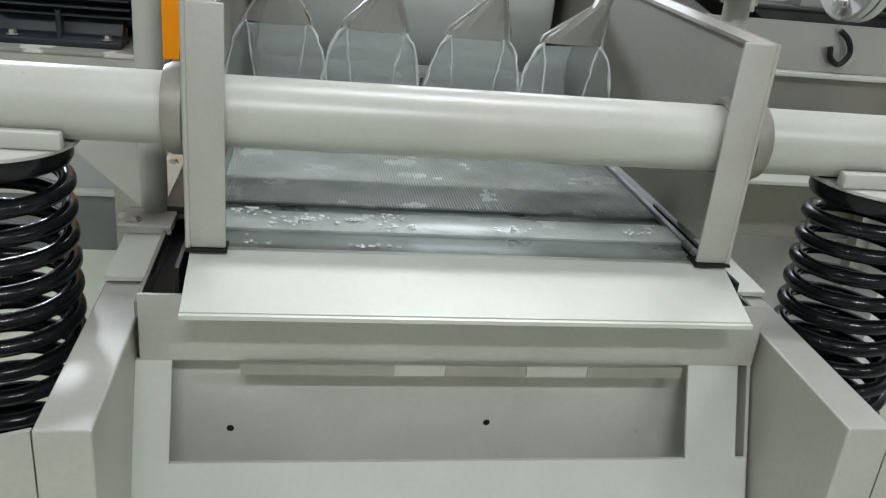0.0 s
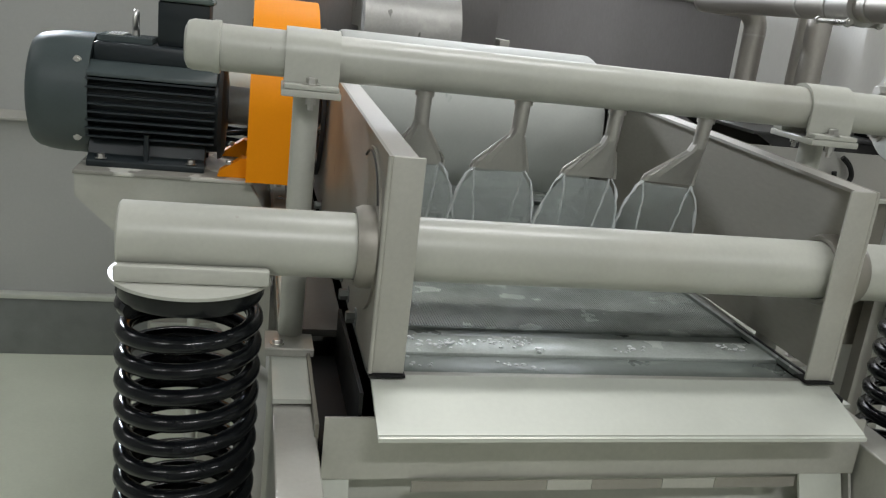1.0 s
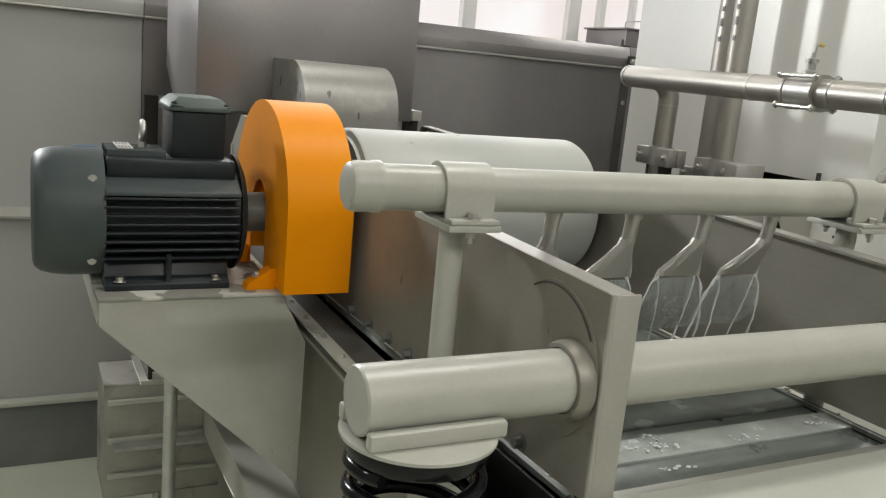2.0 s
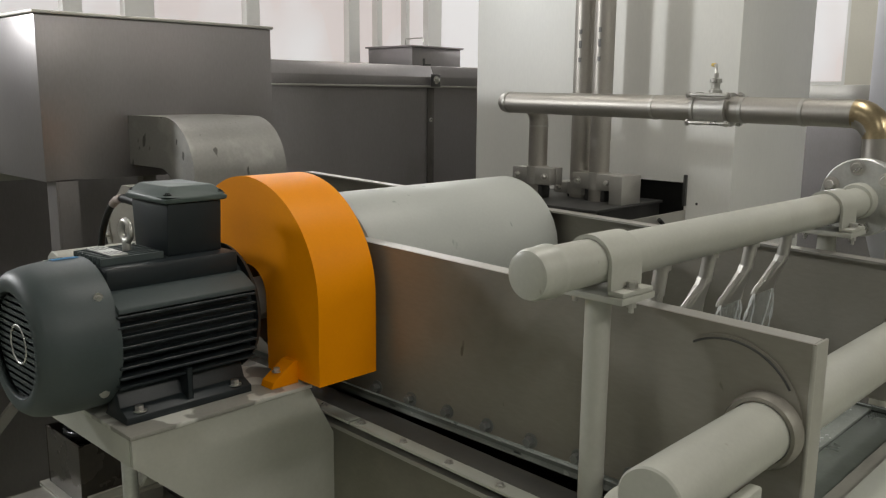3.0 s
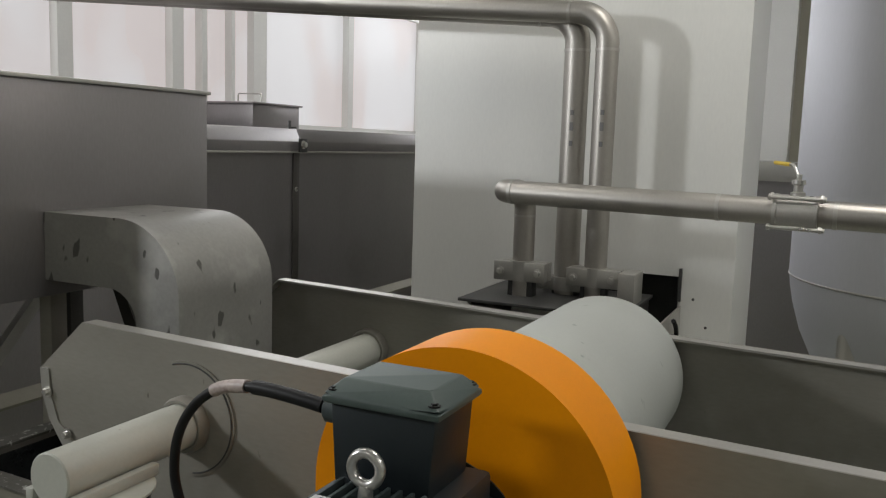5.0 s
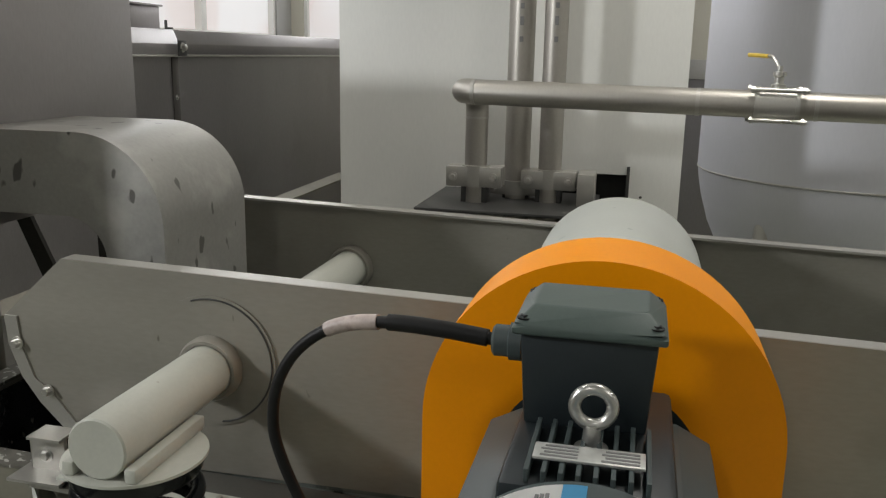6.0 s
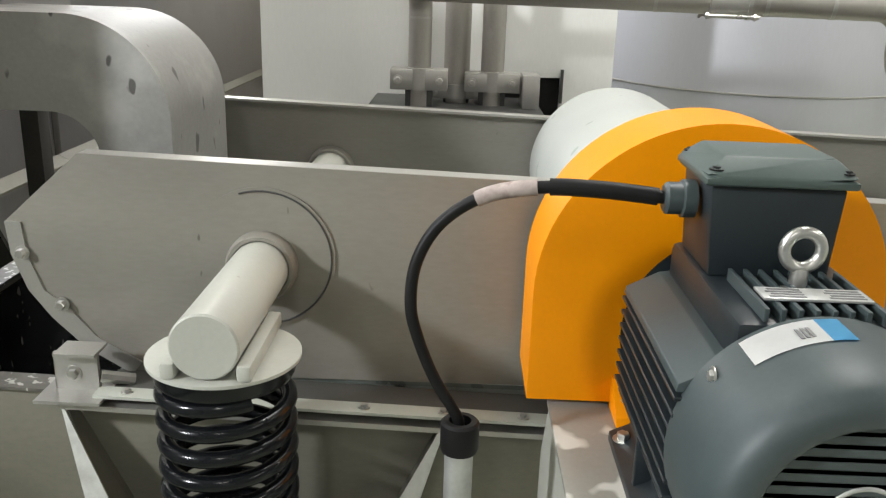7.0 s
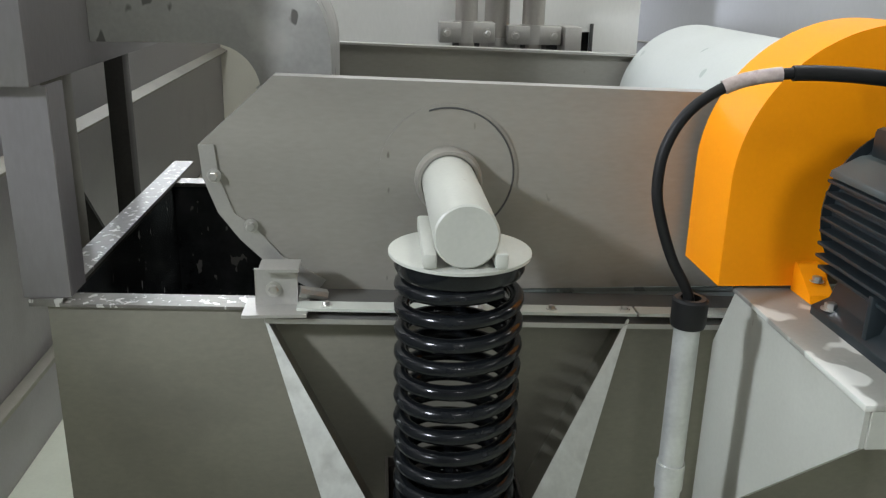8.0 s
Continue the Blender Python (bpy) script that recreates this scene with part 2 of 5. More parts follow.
def box(x0, x1, y0, y1, z0, z1, bevel=0.0, bm=None, seg=2):
    own = bmesh.new()
    bmesh.ops.create_cube(own, size=1)
    for v in own.verts:
        v.co = ((x0 + x1) / 2 + v.co.x * (x1 - x0), (y0 + y1) / 2 + v.co.y * (y1 - y0), (z0 + z1) / 2 + v.co.z * (z1 - z0))
    if bevel:
        bmesh.ops.bevel(own, geom=own.edges[:], offset=bevel, segments=seg, affect="EDGES", profile=0.5)
    return join(bm, own)


def join(bm, own):
    if bm is None:
        return own
    me = bpy.data.meshes.new("tmp")
    own.to_mesh(me)
    own.free()
    bm.from_mesh(me)
    bpy.data.meshes.remove(me)
    return bm


def prism(poly, axis, a, b, bevel=0.0, bm=None):
    """A flat outline pushed along an axis. x: outline in (y, z); y: in (x, z); z: in (x, y)."""
    own = bmesh.new()

    def at(u, v, w):
        return {"x": (w, u, v), "y": (u, w, v), "z": (u, v, w)}[axis]
    lo = [own.verts.new(at(u, v, a)) for u, v in poly]
    hi = [own.verts.new(at(u, v, b)) for u, v in poly]
    n = len(poly)
    own.faces.new(lo)
    own.faces.new(hi)
    for i in range(n):
        own.faces.new((lo[i], lo[(i + 1) % n], hi[(i + 1) % n], hi[i]))
    bmesh.ops.recalc_face_normals(own, faces=own.faces)
    if bevel:
        bmesh.ops.bevel(own, geom=own.edges[:], offset=bevel, segments=2, affect="EDGES", profile=0.5)
    return join(bm, own)


def turn(profile, p, axis="z", seg=40, bm=None):
    """A profile of (radius, height) turned round an axis through p."""
    own = bmesh.new()
    rings = []
    for r, h in profile:
        ring = []
        for i in range(seg):
            a = 2 * math.pi * i / seg
            u, v = r * math.cos(a), r * math.sin(a)
            c = {"z": (u, v, h), "x": (h, u, v), "y": (v, h, u)}[axis]
            ring.append(own.verts.new((p[0] + c[0], p[1] + c[1], p[2] + c[2])))
        rings.append(ring)
    for a, b in zip(rings, rings[1:]):
        for i in range(seg):
            own.faces.new((a[i], a[(i + 1) % seg], b[(i + 1) % seg], b[i]))
    own.faces.new(rings[0])
    own.faces.new(rings[-1])
    bmesh.ops.remove_doubles(own, verts=own.verts, dist=1e-6)
    return join(bm, own)


def rod(p0, p1, r, seg=24, bm=None, bevel=0.0):
    return sweep([p0, p1], r, seg, bm)


def rounded(points, radius, steps=10):
    """A polyline whose inner corners are rounded to the radius."""
    pts = [Vector(p) for p in points]
    out = [pts[0]]
    for a, b, c in zip(pts, pts[1:], pts[2:]):
        u, v = (a - b).normalized(), (c - b).normalized()
        ang = u.angle(v)
        d = min(radius / math.tan(ang / 2), (a - b).length * 0.49, (c - b).length * 0.49)
        r = d * math.tan(ang / 2)
        centre = b + (u + v).normalized() * (r / math.sin(ang / 2))
        s, e = b + u * d - centre, b + v * d - centre
        for i in range(steps + 1):
            k = i / steps
            q = s.normalized().slerp(e.normalized(), k) * s.length
            out.append(centre + q)
    out.append(pts[-1])
    return out


def sweep(points, r, seg=16, bm=None, closed=False):
    """A round bar along a line of points."""
    own = bmesh.new()
    pts = [Vector(p) for p in points]
    n = len(pts)
    t0 = (pts[1] - pts[0]).normalized()
    side = t0.orthogonal().normalized()
    rings = []
    for i, p in enumerate(pts):
        t = ((pts[min(i + 1, n - 1)] - p).normalized() + (p - pts[max(i - 1, 0)]).normalized()).normalized()
        side = (side - t * side.dot(t)).normalized()
        other = t.cross(side)
        rr = r[i] if isinstance(r, (list, tuple)) else r
        rings.append([own.verts.new(p + (side * math.cos(2 * math.pi * k / seg) + other * math.sin(2 * math.pi * k / seg)) * rr) for k in range(seg)])
    for a, b in zip(rings, rings[1:]):
        for k in range(seg):
            own.faces.new((a[k], a[(k + 1) % seg], b[(k + 1) % seg], b[k]))
    own.faces.new(rings[0])
    own.faces.new(rings[-1])
    return join(bm, own)


def ring(p, axis, r, wire, seg=32, side=10, bm=None):
    own = bmesh.new()
    loops = []
    for i in range(seg):
        a = 2 * math.pi * i / seg
        loop = []
        for k in range(side):
            b = 2 * math.pi * k / side
            rad, h = r + wire * math.cos(b), wire * math.sin(b)
            u, v = rad * math.cos(a), rad * math.sin(a)
            c = {"z": (u, v, h), "x": (h, u, v), "y": (u, h, v)}[axis]
            loop.append(own.verts.new((p[0] + c[0], p[1] + c[1], p[2] + c[2])))
        loops.append(loop)
    for i in range(seg):
        a, b = loops[i], loops[(i + 1) % seg]
        for k in range(side):
            own.faces.new((a[k], a[(k + 1) % side], b[(k + 1) % side], b[k]))
    return join(bm, own)


def bolt(p, axis, r=0.009, h=0.008, name="bolt", parent=None, mat=None):
    """A hexagon head with a washer, standing on p along an axis ('-x' and so on)."""
    s = -1 if axis[0] == "-" else 1
    ax = axis[-1]
    bm = turn([(0.0001, 0), (r * 1.55, 0), (r * 1.55, s * 0.002), (0.0001, s * 0.002)], p, ax, 14)
    bm = turn([(0.0001, s * 0.002), (r, s * 0.002), (r, s * (h - 0.0015)), (r * 0.85, s * h), (0.0001, s * h)], p, ax, 6, bm)
    return part(name, bm, mat or BOLT, parent)


def arc(cy, cz, r, a0, a1, n):
    return [(cy + r * math.cos(radians(a0 + (a1 - a0) * i / n)), cz + r * math.sin(radians(a0 + (a1 - a0) * i / n))) for i in range(n + 1)]


# ---- hall ----
T = 0.15
structure("floor", box(X0 - T, X1 + T, Y0 - T, Y1 + T, FLOOR - 0.12, FLOOR), FLOORM, "pale green-grey painted concrete floor", "floor")
structure("ceiling", box(X0 - T, X1 + T, Y0 - T, Y1 + T, CEIL, CEIL + 0.12), CEILM, "light grey hall ceiling", "ceiling")
structure("wall_west", box(X0 - T, X0, Y0, Y1, FLOOR, CEIL), WALLM, "plain grey panel wall", "wall")
structure("wall_south", box(X0, X1, Y0 - T, Y0, FLOOR, CEIL), WALLM, "plain grey panel wall", "wall")


def pierced(fixed0, fixed1, a0, a1, axis, oa0, oa1, oz0, oz1):
    """A wall with one opening: axis is the way along it."""
    bm = None
    for u0, u1, z0, z1 in ((a0, oa0, FLOOR, CEIL), (oa1, a1, FLOOR, CEIL), (oa0, oa1, FLOOR, oz0), (oa0, oa1, oz1, CEIL)):
        bm = box(u0, u1, fixed0, fixed1, z0, z1, 0, bm) if axis == "x" else box(fixed0, fixed1, u0, u1, z0, z1, 0, bm)
    return bm


NW = (-0.95, 7.2, 2.00, 4.10)
bm = pierced(Y1, Y1 + T, X0, X1, "x", *NW)
structure("wall_north", bm, WALLM, "grey panel wall with a long window band", "wall")
EW = (2.75, 5.15, 1.9, 4.1)
structure("wall_east", pierced(X1, X1 + T, Y0, Y1, "y", *EW), BEIGE, "beige plastered wall with a window", "wall")


def window(name, axis, at, o, posts, label):
    """posts: middle and half width of each upright."""
    w = root(name, (at, o[0], o[2]) if axis == "y" else (o[0], at, o[2]), label, "window", "", "structure")
    u0, u1, z0, z1 = o
    bars = [(u0, u1, z0, z0 + 0.05), (u0, u1, z1 - 0.06, z1), (u0, u1, z0 + 0.62 * (z1 - z0), z0 + 0.62 * (z1 - z0) + 0.05)]
    posts = [(u0, 0.04)] + posts + [(u1, 0.04)]
    bars += [(max(u0, c - h), min(u1, c + h), z0 + 0.05, z1 - 0.06) for c, h in posts]
    for a, b, c, d in bars:
        part("window_frame", box(a, b, at + 0.02, at + 0.09, c, d) if axis == "x" else box(at + 0.02, at + 0.09, a, b, c, d), WALLW, w, "", False)
    for (a, _), (b, _) in zip(posts, posts[1:]):
        part("pane", box(a, b, at + 0.10, at + 0.11, z0, z1) if axis == "x" else box(at + 0.10, at + 0.11, a, b, z0, z1), DAY, w, "overexposed daylit pane", False)
    return w


window("window_1", "x", Y1, NW, [(-0.10, 0.05), (0.695, 0.065), (1.165, 0.11), (2.10, 0.06), (3.125, 0.06), (3.42, 0.03), (3.765, 0.022), (4.12, 0.09), (5.6, 0.05)],
       "white framed window band with overexposed daylight")
flood = root("flood_light", FLOOD, "unseen grey wall floodlight added to cast the tube's shadow", "flood light")
bm = box(-0.17, 0.17, -0.17, 0.17, 0.012, 0.10, 0.008)
bmesh.ops.transform(bm, matrix=look(FLOOD, (-0.6, 1.9, 1.1)), verts=bm.verts)
part("housing", bm, DARKPLATE, flood)
part("arm", rod((FLOOD[0], FLOOD[1] + 0.06, FLOOD[2] + 0.02), (FLOOD[0], Y1, FLOOD[2] + 0.02), 0.02, 12), DARKPLATE, flood)
window("window_2", "y", X1, EW, [(3.95, 0.04)], "white framed window with overexposed daylight")
# fixtures for the added strip lamps, all out of view
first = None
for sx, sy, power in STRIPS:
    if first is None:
        first = root("strip_light", (sx, sy, CEIL), "unseen white linear ceiling light added to light the hall", "ceiling light", "strip lights on the ceiling")
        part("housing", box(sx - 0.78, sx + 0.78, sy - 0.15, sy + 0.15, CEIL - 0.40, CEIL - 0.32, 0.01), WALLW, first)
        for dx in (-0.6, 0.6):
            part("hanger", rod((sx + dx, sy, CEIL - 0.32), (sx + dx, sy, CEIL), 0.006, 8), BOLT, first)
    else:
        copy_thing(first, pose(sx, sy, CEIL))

# pillar at the far wall with red letters
structure("pillar", box(X1 - 0.40, X1 - 0.002, 1.25, 1.90, FLOOR, CEIL), WALLW, "white plastered pillar at the east wall", "pillar")
sign = root("wall_sign", (X1 - 0.403, 1.597, 2.42), "red stencilled letters on the white pillar", "sign")
fc = bpy.data.curves.new("letters", "FONT")
fc.body, fc.size, fc.extrude, fc.align_x, fc.align_y = "B 12", 0.10, 0.002, "CENTER", "CENTER"
fo = new("letters", fc)
fo.data.materials.append(RED)
fo.parent = sign
fo.matrix_basis = pose(0.0, 0.0, 0.0, 90, 0, -90)

# ---- the vibrating screen ----
W = 0.42                      # outer half width
YF, YB = 0.30, 2.40           # spray pipe; far top corner of the plates
TY1, TZ1, TY2, TZ2 = 0.07, 1.240, 2.069, 1.268   # cross tubes
DY, DZ, DR = 1.305, 1.310, 0.215                 # exciter drum


def top_z(y):
    return 1.400 + 0.0265 * y


def rim_z(y):
    return 0.965 + 0.026 * y


def low_z(y):
    return 1.054 - 0.009 * y


CURVE = [(2.545, 1.333), (2.540, 1.270), (2.515, 1.200), (2.475, 1.145), (2.415, 1.085), (2.330, 1.034)]
screen = root("vibrating_screen", (0, 1.2, 1.03), "grey stainless vibrating screen box with exciter drum on coil springs", "vibrating screen")


def side_plate(s):
    out = [(0, low_z(0)), (0, top_z(0)), (YB, top_z(YB))] + CURVE
    a, b = s * (W - 0.006), s * W
    p = part("side_plate", prism(out, "x", a, b), SHEET_B, screen, "", False)
    i0, i1 = s * (W - 0.056), s * (W - 0.006)
    bm = prism([(0, low_z(0)), (0, top_z(0)), (0.006, top_z(0)), (0.006, low_z(0))], "x", i0, i1, 0.0025)
    part("front_flange", bm, FLANGE, p, "pale worn folded front flange")
    part("fold_edge", rod((s * (W - 0.003), 0.003, low_z(0)), (s * (W - 0.003), 0.003, top_z(0) - 0.001), 0.0042, 12), FLANGE, p)
    bm = prism([(0.006, top_z(0) - 0.006), (0.006, top_z(0)), (YB, top_z(YB)), (YB, top_z(YB) - 0.006)], "x", s * (W - 0.045), i1)
    part("top_flange", bm, SHEET, p, "bright folded top flange", False)
    bm = prism([(YB, top_z(YB) - 0.006), (YB, top_z(YB)), (2.545, 1.333), (2.539, 1.330)], "x", s * (W - 0.045), i1)
    part("end_flange", bm, SHEET, p, "", False)
    # curved edge strip with its bolts
    inner = [(y - 0.030 if k < 4 else y - 0.02, z + (0.0 if k < 3 else 0.025)) for k, (y, z) in enumerate(CURVE)]
    part("edge_strip", prism(CURVE + inner[::-1], "x", s * W, s * (W + 0.004)), SHEET, p, "", False)
    for k in (1, 3):
        y, z = inner[k]
        bolt((s * (W + 0.004), y + 0.008, z + 0.004), "x" if s > 0 else "-x", 0.009, 0.014, "bolt", p)
    # doubling discs and collars where the tubes pass
    for ty, tz in ((TY1 + 0.075, TZ1), (TY2, TZ2)):
        part("doubler_disc", turn([(0.0001, 0), (0.135, 0), (0.135, s * 0.004), (0.0001, s * 0.004)], (s * W, TY2 if ty > 1 else 0.145, tz + 0.012), "x", 48), SHEET_B, p)
    for ty, tz in ((TY1, TZ1), (TY2, TZ2)):
        for q in (1, -1):
            x = s * (W + 0.004) if q > 0 else s * (W - 0.006)
            d = s * q * 0.028
            part("collar", turn([(0.054, 0), (0.066, 0), (0.066, d * 0.6), (0.061, d), (0.054, d), (0.054, 0)], (x, ty, tz), "x", 40), SHEET_B, p)
    part("seam", sweep([(s * (W + 0.005), y, z) for y, z in arc(TY2, TZ2 + 0.012, 0.128, 72, 262, 40)], 0.0019, 6), DARKPLATE, p)
    part("seam", sweep([(s * (W + 0.005), y, z) for y, z in arc(0.145, TZ1 + 0.012, 0.128, 60, 150, 24)], 0.0022, 6), DARKPLATE, p)
    # foot bolts along the lower edge
    for k in range(8):
        y = 0.20 + k * 0.122
        bolt((s * W, y, low_z(y) + 0.018), "x" if s > 0 else "-x", 0.011, 0.018, "bolt", p, HUBM)
    return p


side_plate(-1)
side_plate(1)
for ty, tz in ((TY1, TZ1), (TY2, TZ2)):
    part("cross_tube", turn([(0.0001, -0.80), (0.049, -0.80), (0.052, -0.797), (0.052, 0.797), (0.049, 0.80), (0.0001, 0.80)], (0, ty, tz), "x", 48), PAINT, screen,
         "pale painted cross tube")
d = part("exciter_drum", turn([(0.0001, -0.395), (0.195, -0.395), (0.195, -0.385), (DR - 0.004, -0.38), (DR, -0.372), (DR, 0.372), (DR - 0.004, 0.38), (0.195, 0.385), (0.0001, 0.385)],
         (0, DY, DZ), "x", 72), DRUM, screen, "pale grey-green painted exciter drum")
for s in (-1,):
    part("drum_flange", turn([(0.0001, 0), (0.212, 0), (0.212, s * 0.012), (0.0001, s * 0.012)], (s * (W + 0.001), DY, DZ), "x", 60), DARKPLATE, d)
    for k in range(12):
        a = 2 * math.pi * (k + 0.5) / 12
        bolt((s * (W + 0.013), DY + 0.196 * math.cos(a), DZ + 0.196 * math.sin(a)), "x" if s > 0 else "-x", 0.010, 0.012, "flange_bolt", d)
# screening deck: wet wedge wire between cross bars
deck = part("deck_panel", box(-0.408, 0.408, 0.275, 2.35, 1.012, 1.026), MESH, screen, "wet grey screening mesh", False)
part("discharge_strip", box(-0.400, 0.400, 0.0125, 0.046, 1.024, 1.038, 0.002), FRAME, screen)
part("deck_bar", box(-0.400, 0.400, 0.050, 0.140, 1.014, 1.026, 0.002), BAR, screen)
part("deck_bar", box(-0.408, 0.408, 0.142, 0.225, 1.018, 1.031, 0.003), MESH, screen, "wet flat deck bar with foam")
for y in (0.60, 1.0, 1.4, 1.8, 2.2):
    part("deck_bar", box(-0.408, 0.408, y, y + 0.024, 1.016, 1.036, 0.002), BAR, screen)
part("deck_bar", box(-0.408, 0.408, 0.227, 0.274, 1.010, 1.022, 0.002), BAR, screen)
# thin dark strips draw the shaded gap between deck and side plates
for s in (-1, 1):
    part("seal_strip", box(s * 0.4035, s * 0.4135, 0.06, 2.36, 1.027, 1.036), BAR, screen)
bm = None
for k in range(150):
    x = -0.405 + 0.81 * (k + 0.5) / 150
    bm = box(x - 0.0011, x + 0.0011, 0.277, 1.0, 1.026, 1.0285, 0, bm)
part("wedge_wire", bm, MESH, deck, "", False, "stuff")

# discharge lip in front of the deck
lip = root("discharge_lip", (0, -0.06, 1.02), "pale bent steel discharge lip below the screen deck", "chute lip")
part("sheet", prism([(0.010, 1.048), (-0.110, 1.007), (-0.112, 1.000), (-0.106, 1.001), (0.010, 1.042)], "x", -0.415, 0.415), LIP, lip, "", False)

part("front_fold", prism([(-0.1125, 1.0060), (-0.1165, 1.0045), (-0.1165, 0.9985), (-0.1125, 0.9985)], "x", -0.415, 0.415), LIP, lip, "", False)
part("rear_strip", box(-0.41, 0.41, 0.0105, 0.0117, 1.036, 1.0475), FRAME, lip, "", False)
for s in (-1, 1):
    part("rubber_foot", box(s * 0.362, s * 0.420, -0.006, 0.03, 1.0495, 1.0535), RUBBER, screen)

# ---- collecting tank under the screen ----
tank = root("collecting_tank", (0, 1.4, FLOOR), "stainless steel collecting tank under the vibrating screen", "tank")
XT = 0.545


def sloped_bar(x0, x1, y0, y1, dz0, dz1):
    return prism([(y0, rim_z(y0) + dz0), (y1, rim_z(y1) + dz0), (y1, rim_z(y1) + dz1), (y0, rim_z(y0) + dz1)], "x", x0, x1)


for s in (-1, 1):
    wall = part("side_wall", prism([(0.0, FLOOR), (0.0, rim_z(0)), (2.83, rim_z(2.83)), (2.83, FLOOR)], "x", s * (XT - 0.055), s * (XT - 0.049)), TANKSIDE, tank, "", False)
    part("rim", sloped_bar(s * (XT - 0.085), s * XT, 0.34, 2.42, -0.010, 0.0), SHEET, wall, "", False)
    part("rubber_skirt", prism([(0.34, rim_z(0.34)), (2.36, rim_z(2.36)), (2.36, rim_z(2.36) + 0.014), (0.34, rim_z(0.34) + 0.014)], "x", s * 0.420, s * (XT - 0.040)), SKIRT, wall, "", False)
    for y0, y1 in ((0.345, 1.02), (1.025, 1.70), (1.705, 2.36)):
        st = part("clamp_strip", sloped_bar(s * (XT - 0.042), s * (XT - 0.004), y0, y1, 0.014, 0.020), LIP, wall, "bright bolted clamping strip", False)
    for k in range(14):
        y = 0.42 + k * 0.145
        bolt((s * (XT - 0.023), y, rim_z(y) + 0.020), "z", 0.007, 0.007, "strip_bolt", wall)
    # feed end rim
    part("feed_rim", prism([(2.37, rim_z(2.37)), (2.86, rim_z(2.86)), (2.86, rim_z(2.86) + 0.006), (2.37, rim_z(2.37) + 0.006)], "x", s * 0.445, s * (XT - 0.040)), WETRIM, wall, "", False)
for s in (-1, 1):
    part("corner_curtain", prism([(-0.02, 0.90), (-0.02, 1.030), (0.345, 1.030), (0.345, 0.90)], "x", s * 0.428, s * 0.434), RUBBER, tank, "black rubber curtain", False)
# black sheet added in the gap beside each rail for its shade
for s in (-1, 1):
    part("corner_sheet", box(s * 0.435, s * 0.4885, -0.015, 0.335, 0.925, 0.935), RUBBER, tank, "black sheet that puts shade into the gap beside the rail", False)
part("end_wall", box(-0.4895, 0.4895, 2.824, 2.8295, FLOOR, rim_z(2.83) - 0.001), SHEET_B, tank, "", False)
part("end_rim", box(-0.505, 0.70, 2.80, 2.86, rim_z(2.83) + 0.006, rim_z(2.83) + 0.014), WETRIM, tank, "", False)
# glossy near-black sheets inside the feed end of the tank
part("liner", box(-0.488, 0.488, 2.30, 2.823, 0.60, 0.62), INNERM, tank, "near-black inner tank sheet with pale speckles", False)
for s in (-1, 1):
    part("liner", box(s * 0.482, s * 0.488, 2.30, 2.823, 0.62, 1.02), INNERM, tank, "near-black inner tank sheet with pale speckles", False)
part("liner", box(-0.481, 0.481, 2.816, 2.823, 0.62, 1.02), INNERM, tank, "near-black inner tank sheet with pale speckles", False)
part("liner", box(-0.481, 0.481, 2.30, 2.306, 0.62, 1.00), INNERM, tank, "near-black inner tank sheet with pale speckles", False)
# corner latch on the feed end
for s in (-1, 1):
    lt = part("latch", box(s * 0.50, s * 0.508, 2.36, 2.44, rim_z(2.4) + 0.008, rim_z(2.4) + 0.085, 0.001), SHEET, tank, "", False)
    part("latch_top", box(s * 0.47, s * 0.53, 2.355, 2.43, rim_z(2.4) + 0.086, rim_z(2.4) + 0.092), SHEET, lt, "", False)
    part("latch_foot", box(s * 0.47, s * 0.56, 2.34, 2.46, rim_z(2.4) + 0.007, rim_z(2.4) + 0.013), SHEET, lt, "", False)
    part("latch_arm", sweep([(s * 0.50, 2.36, 1.065), (s * 0.47, 2.31, 1.045)], 0.012, 8), SHEET, lt)
    bolt((s * 0.508, 2.405, rim_z(2.4) + 0.045), "x" if s > 0 else "-x", 0.010, 0.01, "latch_bolt", lt)

# discharge end: apron, chute face with its window, back panel
ap = part("apron", prism([(-0.03, 0.885), (-0.03, 0.992), (-0.024, 0.992), (-0.024, 0.885)], "x", -0.485, 0.485), FRAME, tank, "", False)
part("apron_fold", prism([(-0.0235, 0.885), (-0.0235, 0.892), (0.010, 0.892), (0.010, 0.885)], "x", -0.455, 0.455), FRAME, ap, "", False)
for x0, x1, mm in ((-0.34, -0.11, SHEET_B), (-0.109, -0.03, FRAME), (-0.029, 0.10, SHEET_B), (0.101, 0.20, FRAME), (0.201, 0.36, SHEET_B)):
    part("slot_bar", box(x0, x1, -0.040, -0.037, 0.866, 0.8845), mm, ap, "", False)


def on_face(z):
    return -0.03 - (0.882 - z) * 0.42


def face_strip(x0, x1, z0, z1, mat, name, label=""):
    bm = bmesh.new()
    vs = []
    for dd in (0, 0.006):
        for x, z in ((x0, z0), (x1, z0), (x1, z1), (x0, z1)):
            vs.append(bm.verts.new((x, on_face(z) + dd, z)))
    for f in ((0, 1, 2, 3), (7, 6, 5, 4), (0, 4, 5, 1), (1, 5, 6, 2), (2, 6, 7, 3), (3, 7, 4, 0)):
        bm.faces.new([vs[i] for i in f])
    return part(name, bm, mat, tank, label, False)


